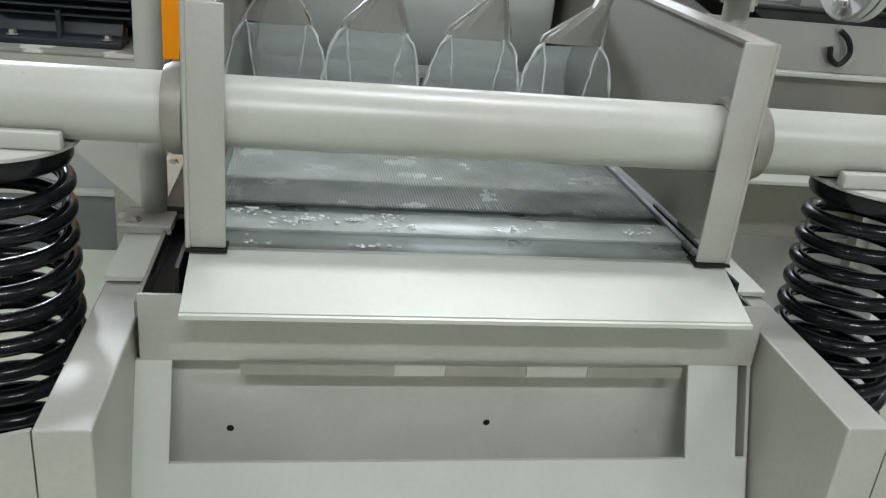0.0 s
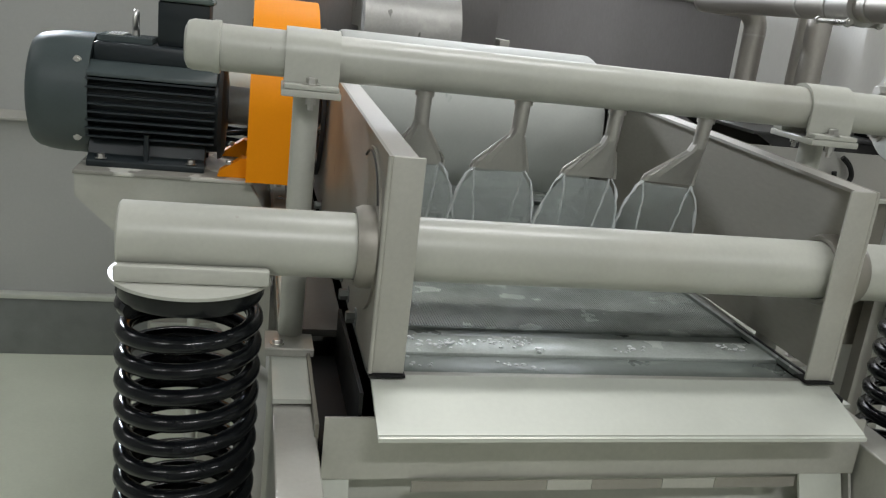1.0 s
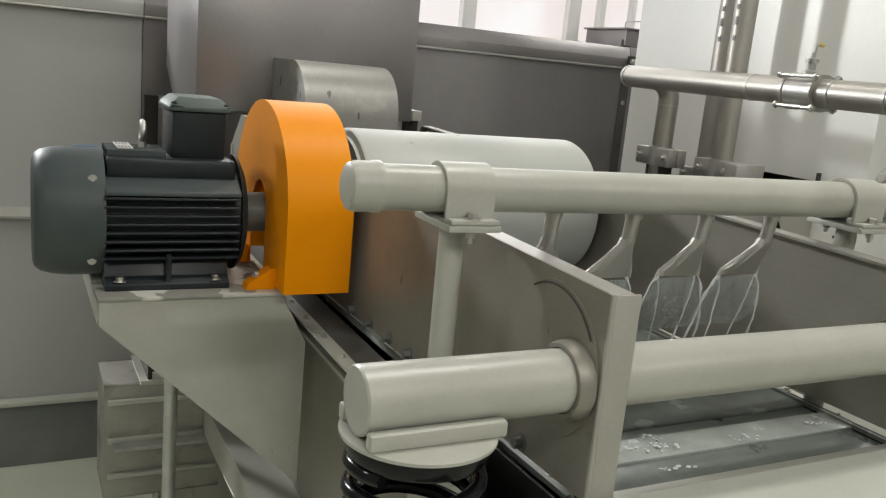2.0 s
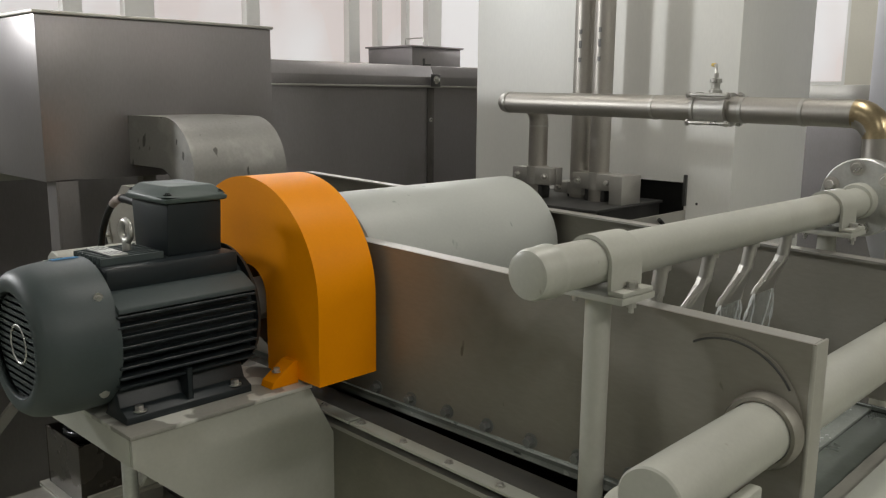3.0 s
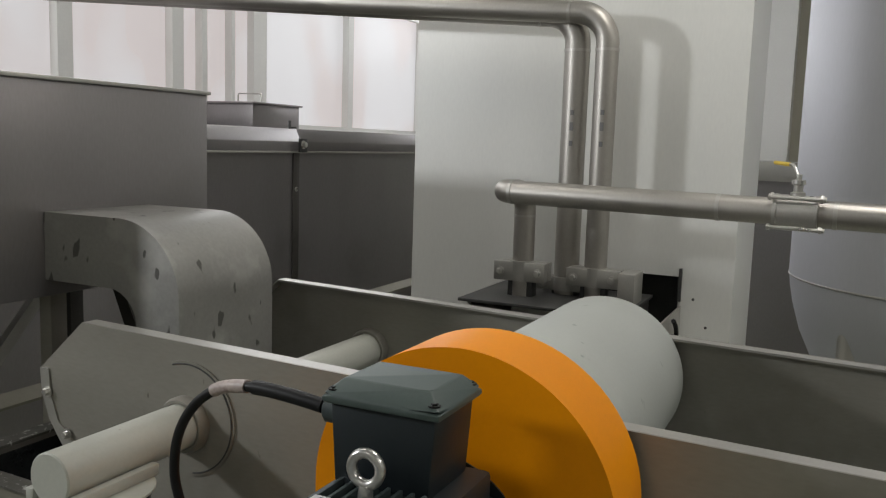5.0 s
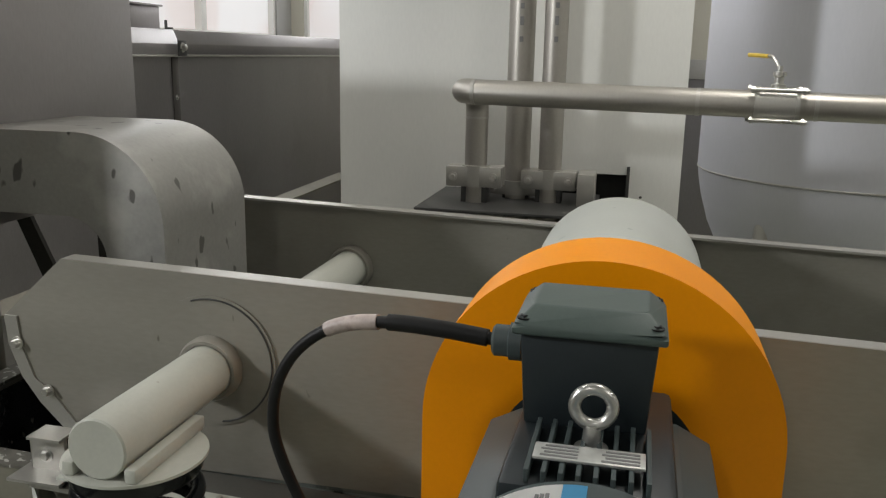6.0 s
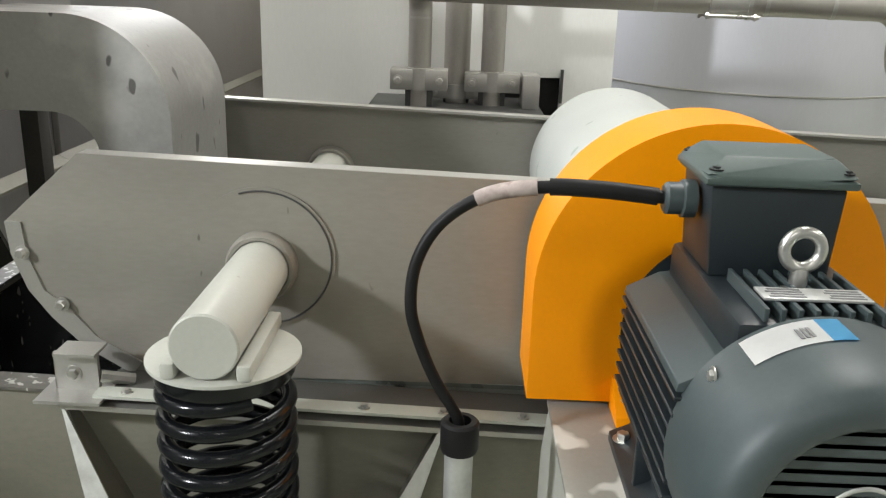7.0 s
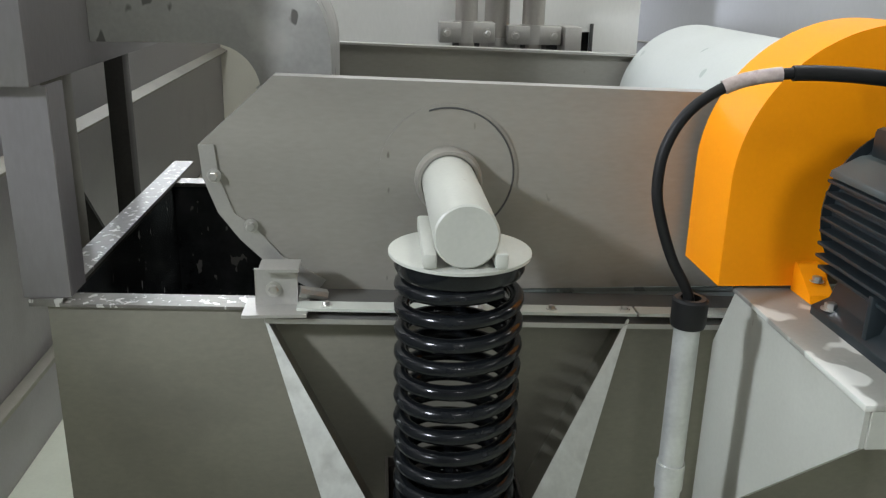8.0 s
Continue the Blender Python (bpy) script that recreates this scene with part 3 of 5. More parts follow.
face_strip(-0.500, -0.440, 0.742, 0.884, LIP, "chute_face", "pale chute face sheet")
face_strip(0.375, 0.462, 0.742, 0.884, LIP, "chute_face", "pale chute face sheet")
face_strip(-0.500, 0.480, 0.40, 0.742, LIP, "chute_face", "pale chute face sheet")
part("back_panel", box(-0.4885, 0.48, 0.012, 0.018, FLOOR, 0.884), PAINT, tank, "", False)
for s in (-1, 1):
    part("reveal", prism([(-0.024, 0.884), (0.012, 0.884), (0.012, 0.45), (-0.20, 0.45)], "x", s * 0.481, s * 0.487), FRAME, tank, "", False)
for x, z in ((-0.36, 0.735), (0.06, 0.745)):
    part("grease_spot", turn([(0.0001, 0), (0.006, -0.001), (0.0001, -0.002)], (x, 0.012, z), "y", 10), RUBBER, tank)

# side rails, legs and spring seats of the base frame
base = root("base_frame", (0, 1.2, FLOOR), "grey steel base frame that carries the springs", "machine frame")
for s in (-1, 1):
    rail = part("side_rail", prism([(-0.28, 0.55), (-0.28, 0.935), (0.36, 0.952), (0.36, 0.55)], "x", s * 0.492, s * 0.560, 0.003), FRAME, base, "", False)
    part("rail_cap", prism([(0.10, 0.950), (0.34, 0.958), (0.34, 0.966), (0.10, 0.958)], "x", s * 0.490, s * 0.560), LIP, rail, "", False)
    part("lug", box(s * 0.485, s * 0.570, 0.262, 0.352, 0.966, 0.978, 0.002), FRAME, rail)
    bolt((s * 0.55, 0.29, 0.978), "z", 0.009, 0.009, "lug_bolt", rail)
    part("lower_beam", box(s * 0.50, s * 0.62, 0.36, 2.40, 0.34, 0.46, 0.004), FRAME, base)
    for y in (TY1, TY2):
        seat = part("spring_seat", box(s * 0.56, s * 0.84, y - 0.14, y + 0.14, 0.545, 0.557, 0.002), FRAME, base)
        if y > 1:
            part("seat_box", box(s * 0.56, s * 0.955, y - 0.12, y + 0.12, 0.12, 0.5445, 0.004), SEATM, seat, "stained bright steel seat box")
            for zz in (0.478, 0.335, 0.20):
                part("seat_fold", box(s * 0.575, s * 0.945, y - 0.137, y - 0.1205, zz, zz + 0.012, 0.002), LIP, seat)
            # guard plates whose near-black colour holds the shade round the spring foot
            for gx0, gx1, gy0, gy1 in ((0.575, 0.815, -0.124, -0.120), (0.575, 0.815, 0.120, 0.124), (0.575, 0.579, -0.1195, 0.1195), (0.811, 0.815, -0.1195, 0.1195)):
                part("spring_guard", box(s * gx0, s * gx1, y + gy0, y + gy1, 0.5575, 0.745, 0.001), GUARDM, seat, "stained spring guard plate darkened in colour for its shade", False)
            part("seat_step", box(s * 0.60, s * 0.93, y - 0.19, y - 0.121, 0.325, 0.335, 0.002), GALV, seat)
        part("leg", box(s * 0.64, s * 0.76, y - 0.06, y + 0.06, FLOOR + 0.012, 0.545, 0.004), FRAME, seat)
        part("foot_plate", box(s * 0.59, s * 0.81, y - 0.11, y + 0.11, FLOOR, FLOOR + 0.012, 0.002), FRAME, seat)
# front gussets stand across, the rear ones spread from the seat to the tank wall
for s in (-1, 1):
    part("gusset", prism([(s * 0.561, 0.55), (s * 0.561, 0.935), (s * 0.60, 0.925), (s * 0.84, 0.79), (s * 0.84, 0.55)], "y", -0.280, -0.272), FRAME, base, "", False)
    for q in (-1, 1):
        bm = bmesh.new()
        top, low = Vector((s * 0.535, TY2 + q * 0.345, 1.012)), Vector((s * 0.66, TY2 + q * 0.155, 0.60))
        for p, wide in ((top, 0.10), (low, 1.25)):
            for e in (Vector((0, -q * 0.036 * (wide - 0.10), 0)), Vector((s * 0.008 * wide, q * 0.048 * wide, 0.0))):
                for w in (0, 0.006):
                    bm.verts.new(p + e + Vector((s * w, 0, w)))
        bmesh.ops.convex_hull(bm, input=bm.verts)
        g = part("gusset_flange", bm, BLOTCH, base, "pale blotchy sloping gusset flange", False)
        bm = bmesh.new()
        for p in ((s * 0.500, TY2 + q * 0.345, 1.0), (s * 0.535, TY2 + q * 0.345, 1.008), (s * 0.66, TY2 + q * 0.155, 0.60), (s * 0.50, TY2 + q * 0.155, 0.60)):
            for w in (0, 0.006):
                bm.verts.new((p[0], p[1] - q * w, p[2]))
        bmesh.ops.convex_hull(bm, input=bm.verts)
        part("gusset", bm, TANKSIDE, base, "", False)
    part("gusset_foot", box(s * 0.56, s * 0.80, TY2 - 0.13, TY2 + 0.13, 0.5575, 0.5845, 0.003), FRAME, base)


# ---- coil springs ----
def coil_spring():
    x, y, top = -0.695, TY1, TZ1 - 0.053
    r = root("coil_spring", (x, y, 0.557), "black glossy coil spring under the end of a cross tube", "coil spring", "springs under the screen")
    part("top_plate", turn([(0.0001, -0.010), (0.108, -0.010), (0.120, -0.006), (0.120, -0.001), (0.117, 0.0), (0.0001, 0.0)], (x, y, top), "z", 48), PAINT, r, "pale round spring plate")
    for q in (-1, 1):
        part("saddle_bar", box(x - 0.105, x + 0.115, y + q * 0.056 - 0.011, y + q * 0.056 + 0.011, top, top + 0.026, 0.005), PAINT, r)
    part("upper_cup", turn([(0.0001, -0.036), (0.106, -0.036), (0.110, -0.028), (0.110, -0.010), (0.0001, -0.010)], (x, y, top), "z", 40), BLACK, r)
    n, turns = 620, 13.6
    z1, z0 = top - 0.046, 0.572
    pts = []
    for i in range(n + 1):
        k = i / n
        a = 2 * math.pi * turns * k
        kk = k
        pts.append((x + 0.098 * math.cos(a), y + 0.098 * math.sin(a), z0 + (z1 - z0) * kk))
    part("coil", sweep(pts, 0.0132, 10), BLACK, r, "black lacquered spring wire")
    part("lower_cup", turn([(0.0001, 0), (0.112, 0), (0.112, 0.012), (0.070, 0.014), (0.070, 0.05), (0.0001, 0.05)], (x, y, 0.557), "z", 40), BLACK, r)
    return r


spring = coil_spring()
copy_thing(spring, pose(0.695, TY1, 0.557, 0, 0, 180))
copy_thing(spring, pose(-0.695, TY2, 0.557 + TZ2 - TZ1))
copy_thing(spring, pose(0.695, TY2, 0.557 + TZ2 - TZ1, 0, 0, 180))

# ---- motor, bracket, guard, cable ----
MY, MZ = 1.303, 1.280
brk = root("motor_bracket", (-0.8, 1.33, 0.60), "grey welded steel motor bracket on the tank side", "bracket")
SIDE = [(-1.053, 1.100), (-1.053, 1.041), (-0.600, 0.612), (-0.540, 0.560), (-0.540, 0.969), (-0.610, 1.100)]
for y in (1.085, 1.538):
    part("cheek", prism(SIDE, "y", y, y + 0.008), PAINT, brk, "", False)
part("top_plate", box(-1.058, -0.605, 1.080, 1.550, 1.100, 1.110, 0.002), WORN, brk, "worn pale painted top plate")
part("outer_plate", box(-1.056, -1.049, 1.094, 1.537, 1.041, 1.099), PAINT, brk, "", False)
bm = bmesh.new()
for y in (1.094, 1.537):
    for x, z in ((-0.605, 1.099), (-0.540, 0.969), (-0.546, 0.966), (-0.613, 1.098)):
        bm.verts.new((x, y, z))
bmesh.ops.convex_hull(bm, input=bm.verts)
part("inner_plate", bm, PAINT, brk, "", False)

motor = root("electric_motor", (-0.87, MY, 1.110), "dark green-grey finned electric motor on a steel bracket", "electric motor")
BX0, BX1 = -1.045, -0.705
body = part("body", turn([(0.0001, BX0), (0.138, BX0), (0.138, BX1), (0.0001, BX1)], (0, MY, MZ), "x", 56), MOTOR, motor)
for q in (-1, 1):
    for k in range(8):
        dz = -0.092 + k * 0.0215
        y0 = math.sqrt(0.136 ** 2 - dz ** 2)
        y1 = min(0.160, math.sqrt(0.178 ** 2 - dz ** 2))
        ya, yb = sorted((MY + q * y0, MY + q * y1))
        part("fin", box(BX0 + 0.006, BX1 - 0.008, ya, yb, MZ + dz - 0.0027, MZ + dz + 0.0027, 0.0009, None, 1), MOTOR, body, "", False)
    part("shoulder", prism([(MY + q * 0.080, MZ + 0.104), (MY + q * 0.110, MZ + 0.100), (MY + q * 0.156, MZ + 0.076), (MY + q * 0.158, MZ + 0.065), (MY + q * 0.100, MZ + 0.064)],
         "x", BX0 + 0.010, BX1 - 0.006, 0.002), MOTOR_LIT, body)
part("top_pad", box(BX0 + 0.015, BX1 - 0.01, MY - 0.098, MY + 0.098, MZ + 0.095, MZ + 0.150, 0.010), MOTOR, body)
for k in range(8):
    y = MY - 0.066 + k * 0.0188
    part("top_rib", box(BX0 + 0.02, BX0 + 0.16, y - 0.0028, y + 0.0028, MZ + 0.150, MZ + 0.166, 0.001), MOTOR_LIT, body, "", False)
np_ = part("nameplate", box(-1.000, -0.962, MY - 0.062, MY + 0.062, MZ + 0.1665, MZ + 0.170, 0.0008), GALV, body, "worn aluminium nameplate")
for k in range(4):
    for q in (-1, 1):
        part("print_bar", box(-0.996 + k * 0.008, -0.992 + k * 0.008, MY + q * 0.034 - 0.022, MY + q * 0.034 + 0.02 - 0.004 * (k % 2), MZ + 0.1701, MZ + 0.1706), PRINT, np_, "", False)
# end bells
part("end_bell", turn([(0.0001, 0.024), (0.060, 0.024), (0.085, 0.020), (0.135, 0.018), (0.152, 0.010), (0.156, 0.0), (0.0001, 0.0)], (BX1, MY, MZ), "x", 56), MOTOR, motor)
part("shaft", rod((BX1 + 0.05, MY, MZ), (-0.43, MY, MZ), 0.024, 24), BOLT, motor, "bright motor shaft")
part("hub", turn([(0.0001, 0.0), (0.052, 0.0), (0.054, 0.003), (0.054, 0.100), (0.0001, 0.100)], (BX1 + 0.0245, MY, MZ), "x", 32), HUBM, motor, "grey shaft hub")
cover = part("fan_cover", turn([(0.106, -1.176), (0.112, -1.187), (0.124, -1.191), (0.140, -1.186), (0.151, -1.172), (0.158, -1.145), (0.162, -1.110), (0.163, BX0 + 0.012), (0.158, BX0 + 0.012),
             (0.150, -1.12), (0.106, -1.150), (0.106, -1.176)], (0, MY, MZ), "x", 72), MOTOR_LIT, motor, "smooth grey-green fan cover")
for k in range(-7, 8):
    hw = math.sqrt(max(0.0, 0.106 ** 2 - (k * 0.0142) ** 2))
    part("grille_bar", box(-1.176, -1.171, MY - hw, MY + hw, MZ + k * 0.0142 - 0.0026, MZ + k * 0.0142 + 0.0026), GALV, cover, "", False)
for k in range(-4, 5):
    hw = math.sqrt(max(0.0, 0.106 ** 2 - (k * 0.0235) ** 2))
    part("grille_bar", box(-1.1705, -1.167, MY + k * 0.0235 - 0.003, MY + k * 0.0235 + 0.003, MZ - hw, MZ + hw), GALV, cover, "", False)
part("grille_ring", ring((-1.175, MY, MZ), "x", 0.040, 0.003), GALV, cover)
part("fan", turn([(0.0001, 0), (0.104, 0), (0.104, 0.01), (0.0001, 0.01)], (-1.150, MY, MZ), "x", 32), DARK, cover)
for q in (-1, 1):
    for zz in (0.10, -0.10):
        bolt((-1.062, MY + q * 0.127, MZ + zz), "y" if q > 0 else "-y", 0.007, 0.006, "cover_screw", cover)
# paper sticker wrapped on the cover
st = None
for name, a0, a1, mat in (("sticker", 53, 82, WHITE), ("sticker_band", 82, 91, BLUE)):
    bm = bmesh.new()
    rows_ = []
    for i in range(9):
        a = radians(a0 + (a1 - a0) * i / 8)
        rows_.append([bm.verts.new((x, MY + 0.1640 * math.cos(a), MZ + 0.1640 * math.sin(a))) for x in (-1.098, -1.042)])
    for u, v in zip(rows_, rows_[1:]):
        bm.faces.new((u[0], u[1], v[1], v[0]))
    bmesh.ops.solidify(bm, geom=bm.faces[:], thickness=0.0006)
    o = part(name, bm, mat, cover, "white paper sticker" if mat is WHITE else "blue sticker end")
for i in range(3):
    a = radians(73 + i * 2)
    part("print_bar", box(-1.085, -1.062, MY + 0.1648 * math.cos(a) - 0.002, MY + 0.1648 * math.cos(a) + 0.002, MZ + 0.1645 * math.sin(a), MZ + 0.1652 * math.sin(a)), PRINT, cover, "", False)
# feet
for q in (-1, 1):
    ft = part("foot", prism([(MY + q * 0.165, 1.110), (MY + q * 0.165, 1.126), (MY + q * 0.135, 1.140), (MY + q * 0.112, 1.205), (MY + q * 0.07, 1.205), (MY + q * 0.075, 1.126), (MY + q * 0.06, 1.110)],
                        "x", -1.035, -0.735, 0.002), MOTOR, motor)
    part("foot_web", box(-0.892, -0.880, MY + q * 0.085, MY + q * 0.158, 1.128, 1.20, 0.002), MOTOR, ft)
    for x in (-1.0, -0.77):
        bolt((x, MY + q * 0.150, 1.131), "z", 0.010, 0.012, "foot_bolt", ft)
# terminal box
tb = part("terminal_box", prism([(1.240, MZ + 0.150), (1.392, MZ + 0.150), (1.400, MZ + 0.268), (1.232, MZ + 0.268)], "x", -0.872, -0.738, 0.004), MOTOR, motor, "dark terminal box")
bm = bmesh.new()
for z, e in ((1.549, 0.010), (1.561, 0.010), (1.584, -0.014)):
    for x in (-0.872 - e, -0.738 + e):
        for y in (1.232 - e, 1.400 + e):
            bm.verts.new((x, y, z))
bmesh.ops.convex_hull(bm, input=bm.verts)
bmesh.ops.bevel(bm, geom=bm.edges[:], offset=0.003, segments=2, affect="EDGES", profile=0.5)
part("lid", bm, LIDM, tb, "grey-green box lid")
for x in (-0.868, -0.742):
    for y in (1.236, 1.396):
        bolt((x, y, 1.567), "z", 0.006, 0.005, "lid_screw", tb, RUBBER)
part("cable_gland", turn([(0.0001, 0), (0.026, 0), (0.026, 0.016), (0.022, 0.018), (0.022, 0.036), (0.017, 0.040), (0.0001, 0.040)], (-0.812, 1.404, 1.516), "y", 10), MOTOR_LIT, tb)
eb = part("eyebolt", ring((-0.935, MY, 1.488), "x", 0.022, 0.0075), BOLT, motor, "bright lifting eyebolt")
part("eyebolt_stem", turn([(0.0001, 0), (0.020, 0), (0.020, 0.008), (0.011, 0.012), (0.010, 0.036), (0.0001, 0.036)], (-0.935, MY, 1.430), "z", 20), BOLT, eb)

# supply cable from the box to the conduit
cable = root("supply_cable", (-0.78, 1.6, 1.15), "black supply cable with a worn tape sleeve", "cable")
CP = [(-0.812, 1.440, 1.516), (-0.806, 1.52, 1.522), (-0.798, 1.60, 1.521), (-0.785, 1.675, 1.504), (-0.780, 1.735, 1.462), (-0.782, 1.768, 1.405), (-0.785, 1.775, 1.340),
      (-0.785, 1.762, 1.285), (-0.782, 1.738, 1.225), (-0.780, 1.712, 1.180), (-0.779, 1.700, 1.150), (-0.779, 1.698, 1.08)]


def smooth_line(p, n=10):
    p = [Vector(q) for q in p]
    out = []
    for i in range(len(p) - 1):
        a, b, c, d_ = p[max(i - 1, 0)], p[i], p[i + 1], p[min(i + 2, len(p) - 1)]
        for k in range(n):
            t = k / n
            out.append(0.5 * ((2 * b) + (c - a) * t + (2 * a - 5 * b + 4 * c - d_) * t * t + (3 * b - a - 3 * c + d_) * t ** 3))
    return out + [p[-1]]


line = smooth_line(CP)
part("jacket", sweep(line, 0.0088, 14), RUBBER, cable)
part("tape_sleeve", sweep(line[21:33], 0.0112, 14), TAPE, cable, "worn pinkish tape sleeve")
part("corrugated_sleeve", sweep(line[2:20], 0.0118, 14), RUBBER, cable)

cond = root("conduit", (-0.779, 1.698, FLOOR), "galvanised cable conduit with a black end bush", "conduit")
part("pipe", rod((-0.779, 1.698, FLOOR), (-0.779, 1.698, 1.13), 0.0215, 24), GALV, cond)
part("bush", turn([(0.018, 0), (0.027, 0), (0.029, 0.006), (0.029, 0.046), (0.025, 0.050), (0.017, 0.050), (0.018, 0)], (-0.779, 1.698, 1.108), "z", 28), RUBBER, cond, "black rubber end bush")
part("coupling", turn([(0.021, 0), (0.0245, 0), (0.0245, 0.05), (0.021, 0.05), (0.021, 0)], (-0.779, 1.698, 0.80), "z", 28), GALV, cond)

# orange guard
GY, GZ, GR, GB = 1.307, 1.308, 0.280, 1.118
GX0, GX1 = -0.624, -0.450
guard = root("belt_guard", (-0.54, GY, GB), "bright orange sheet-metal belt guard beside the motor", "belt guard")
outer = arc(GY, GZ, GR, 0, 180, 40)
outline = [(GY + GR, GB)] + outer + [(GY - GR, GB)]
inner = [(GY + GR - 0.003, GB)] + arc(GY, GZ, GR - 0.003, 0, 180, 40) + [(GY - GR + 0.003, GB)]
part("rim", prism(outline + inner[::-1], "x", GX0, GX1), ORANGE, guard, "", True)
# face with a slot for the shaft, open below
slot = [(GY + 0.075, GB)] + arc(GY, MZ + 0.015, 0.075, 0, 180, 20) + [(GY - 0.075, GB)]
left = [(GY + GR - 0.003, GB)] + arc(GY, GZ, GR - 0.003, 0, 90, 20) + arc(GY, MZ + 0.015, 0.075, 90, 0, 10) + [(GY + 0.075, GB)]
right = [(GY - GR + 0.003, GB)] + arc(GY, GZ, GR - 0.003, 180, 90, 20) + arc(GY, MZ + 0.015, 0.075, 90, 180, 10) + [(GY - 0.075, GB)]
for f in (left, right):
    part("face", prism(f, "x", GX0, GX0 + 0.003), ORANGE, guard, "", False)
for y in (GY - GR + 0.105, GY + GR - 0.160):
    ear = part("ear", prism([(GX0 - 0.075, 1.111), (GX0 - 0.070, 1.125), (GX0 - 0.012, 1.165), (GX0, 1.165), (GX0, 1.111)], "y", y - 0.022, y + 0.022), ORANGE, guard, "", False)
    bolt((GX0 - 0.045, y, 1.143), "z", 0.008, 0.010, "ear_bolt", guard)
part("pulley", turn([(0.0001, 0), (0.15, 0), (0.155, 0.01), (0.145, 0.02), (0.145, 0.05), (0.155, 0.06), (0.15, 0.07), (0.0001, 0.07)], (-0.545, GY, MZ), "x", 40), DARKPLATE, guard, "dark drive pulley")

# ---- spray pipe ----
PY, PZ, PR = 0.300, 1.506, 0.0405
spray = root("spray_pipe", (0, PY, PZ), "pale painted spray pipe with fan nozzles across the screen", "spray pipe")
part("pipe", rod((-0.676, PY, PZ), (0.70, PY, PZ), PR, 48), PAINT, spray)
part("end_cap", turn([(0.0001, -0.735), (0.030, -0.735), (0.040, -0.730), (0.0435, -0.720), (0.0435, -0.690), (0.0455, -0.686), (0.0455, -0.676), (PR, -0.674), (0.0001, -0.674)],
     (0, PY, PZ), "x", 48), PAINT, spray, "pale threaded end cap")
for x0, x1 in ((-0.570, -0.468), (0.445, 0.547)):
    cl = part("clamp_plate", box(x0, x1, PY - 0.075, PY + 0.075, 1.441, 1.453, 0.002), PAINT, spray)
    band = arc(PY, PZ, PR + 0.008, 0, 180, 24)
    inside = arc(PY, PZ, PR + 0.001, 0, 180, 24)
    half = [(PY + PR + 0.008, 1.4625)] + band + [(PY - PR - 0.008, 1.4625)] + [(PY - PR - 0.001, 1.4625)] + inside[::-1] + [(PY + PR + 0.001, 1.4625)]
    part("strap", prism(half, "x", x0 + 0.004, x1 - 0.004), PAINT, cl)
    for q in (-1, 1):
        y0, y1 = sorted((PY + q * (PR + 0.001), PY + q * 0.074))
        part("strap_foot", box(x0 + 0.004, x1 - 0.004, y0, y1, 1.4535, 1.4625, 0.002), PAINT, cl)
        xm = (x0 + x1) / 2
        bolt((xm, PY + q * 0.060, 1.4625), "z", 0.010, 0.012, "clamp_bolt", cl)
        part("clamp_nut", turn([(0.0001, 0), (0.009, 0), (0.009, -0.012), (0.005, -0.012), (0.005, -0.022), (0.0001, -0.022)], (xm, PY + q * 0.060, 1.441), "z", 8), BOLT, cl)
for s, x in ((-1, -0.524), (1, 0.50)):
    part("support_pole", rod((x, PY + 0.005, 0.978), (x, PY + 0.005, 1.441), 0.0235, 24), PAINT, spray)
NOZ = [-0.309, -0.119, 0.071, 0.259]
LEAN = [-0.002, -0.022, -0.027, -0.042]
for x, lean in zip(NOZ, LEAN):
    nz = part("nozzle", rod((x, PY + 0.006, 1.478), (x, PY + 0.016, 1.405), 0.0145, 18), SHEET, spray, "flattened steel fan nozzle")
    part("nozzle_collar", turn([(0.0001, 0), (0.018, 0), (0.018, 0.012), (0.0001, 0.012)], (x, PY + 0.008, 1.456), "z", 12), SHEET, nz)
    bm = bmesh.new()
    sec = []
    for z, hw, hd, yy, le in ((1.412, 0.0145, 0.0145, PY + 0.016, 0), (1.396, 0.017, 0.0135, PY + 0.020, 0.10), (1.338, 0.054, 0.0075, PY + 0.036, 0.95), (1.325, 0.057, 0.006, PY + 0.039, 1.0)):
        flat = [(-1.0, 0.0), (-0.80, -0.75), (-0.45, -1.0), (0.45, -1.0), (0.80, -0.75), (1.0, 0.0), (0.80, 0.75), (0.45, 1.0), (-0.45, 1.0), (-0.80, 0.75)]
        sec.append([bm.verts.new((x + lean * le + hw * u, yy + hd * v, z)) for u, v in flat])
    for a, b in zip(sec, sec[1:]):
        for k in range(10):
            bm.faces.new((a[k], a[(k + 1) % 10], b[(k + 1) % 10], b[k]))
    bm.faces.new(sec[0])
    mouth = part("fan_mouth", bm, SHEET, nz, "", False)
    # bright rods added along the edges for the glint of the side facets
    for q in (-1, 1):
        part("side_seam", sweep([(x + lean * 0.10 + q * 0.0165, PY + 0.020, 1.396), (x + lean * 0.95 + q * 0.0545, PY + 0.036, 1.338), (x + lean + q * 0.0575, PY + 0.039, 1.324)],
             [0.0022, 0.0034, 0.0034], 8), BOLT, nz, "bright edge rod added for the glint of the side facet")
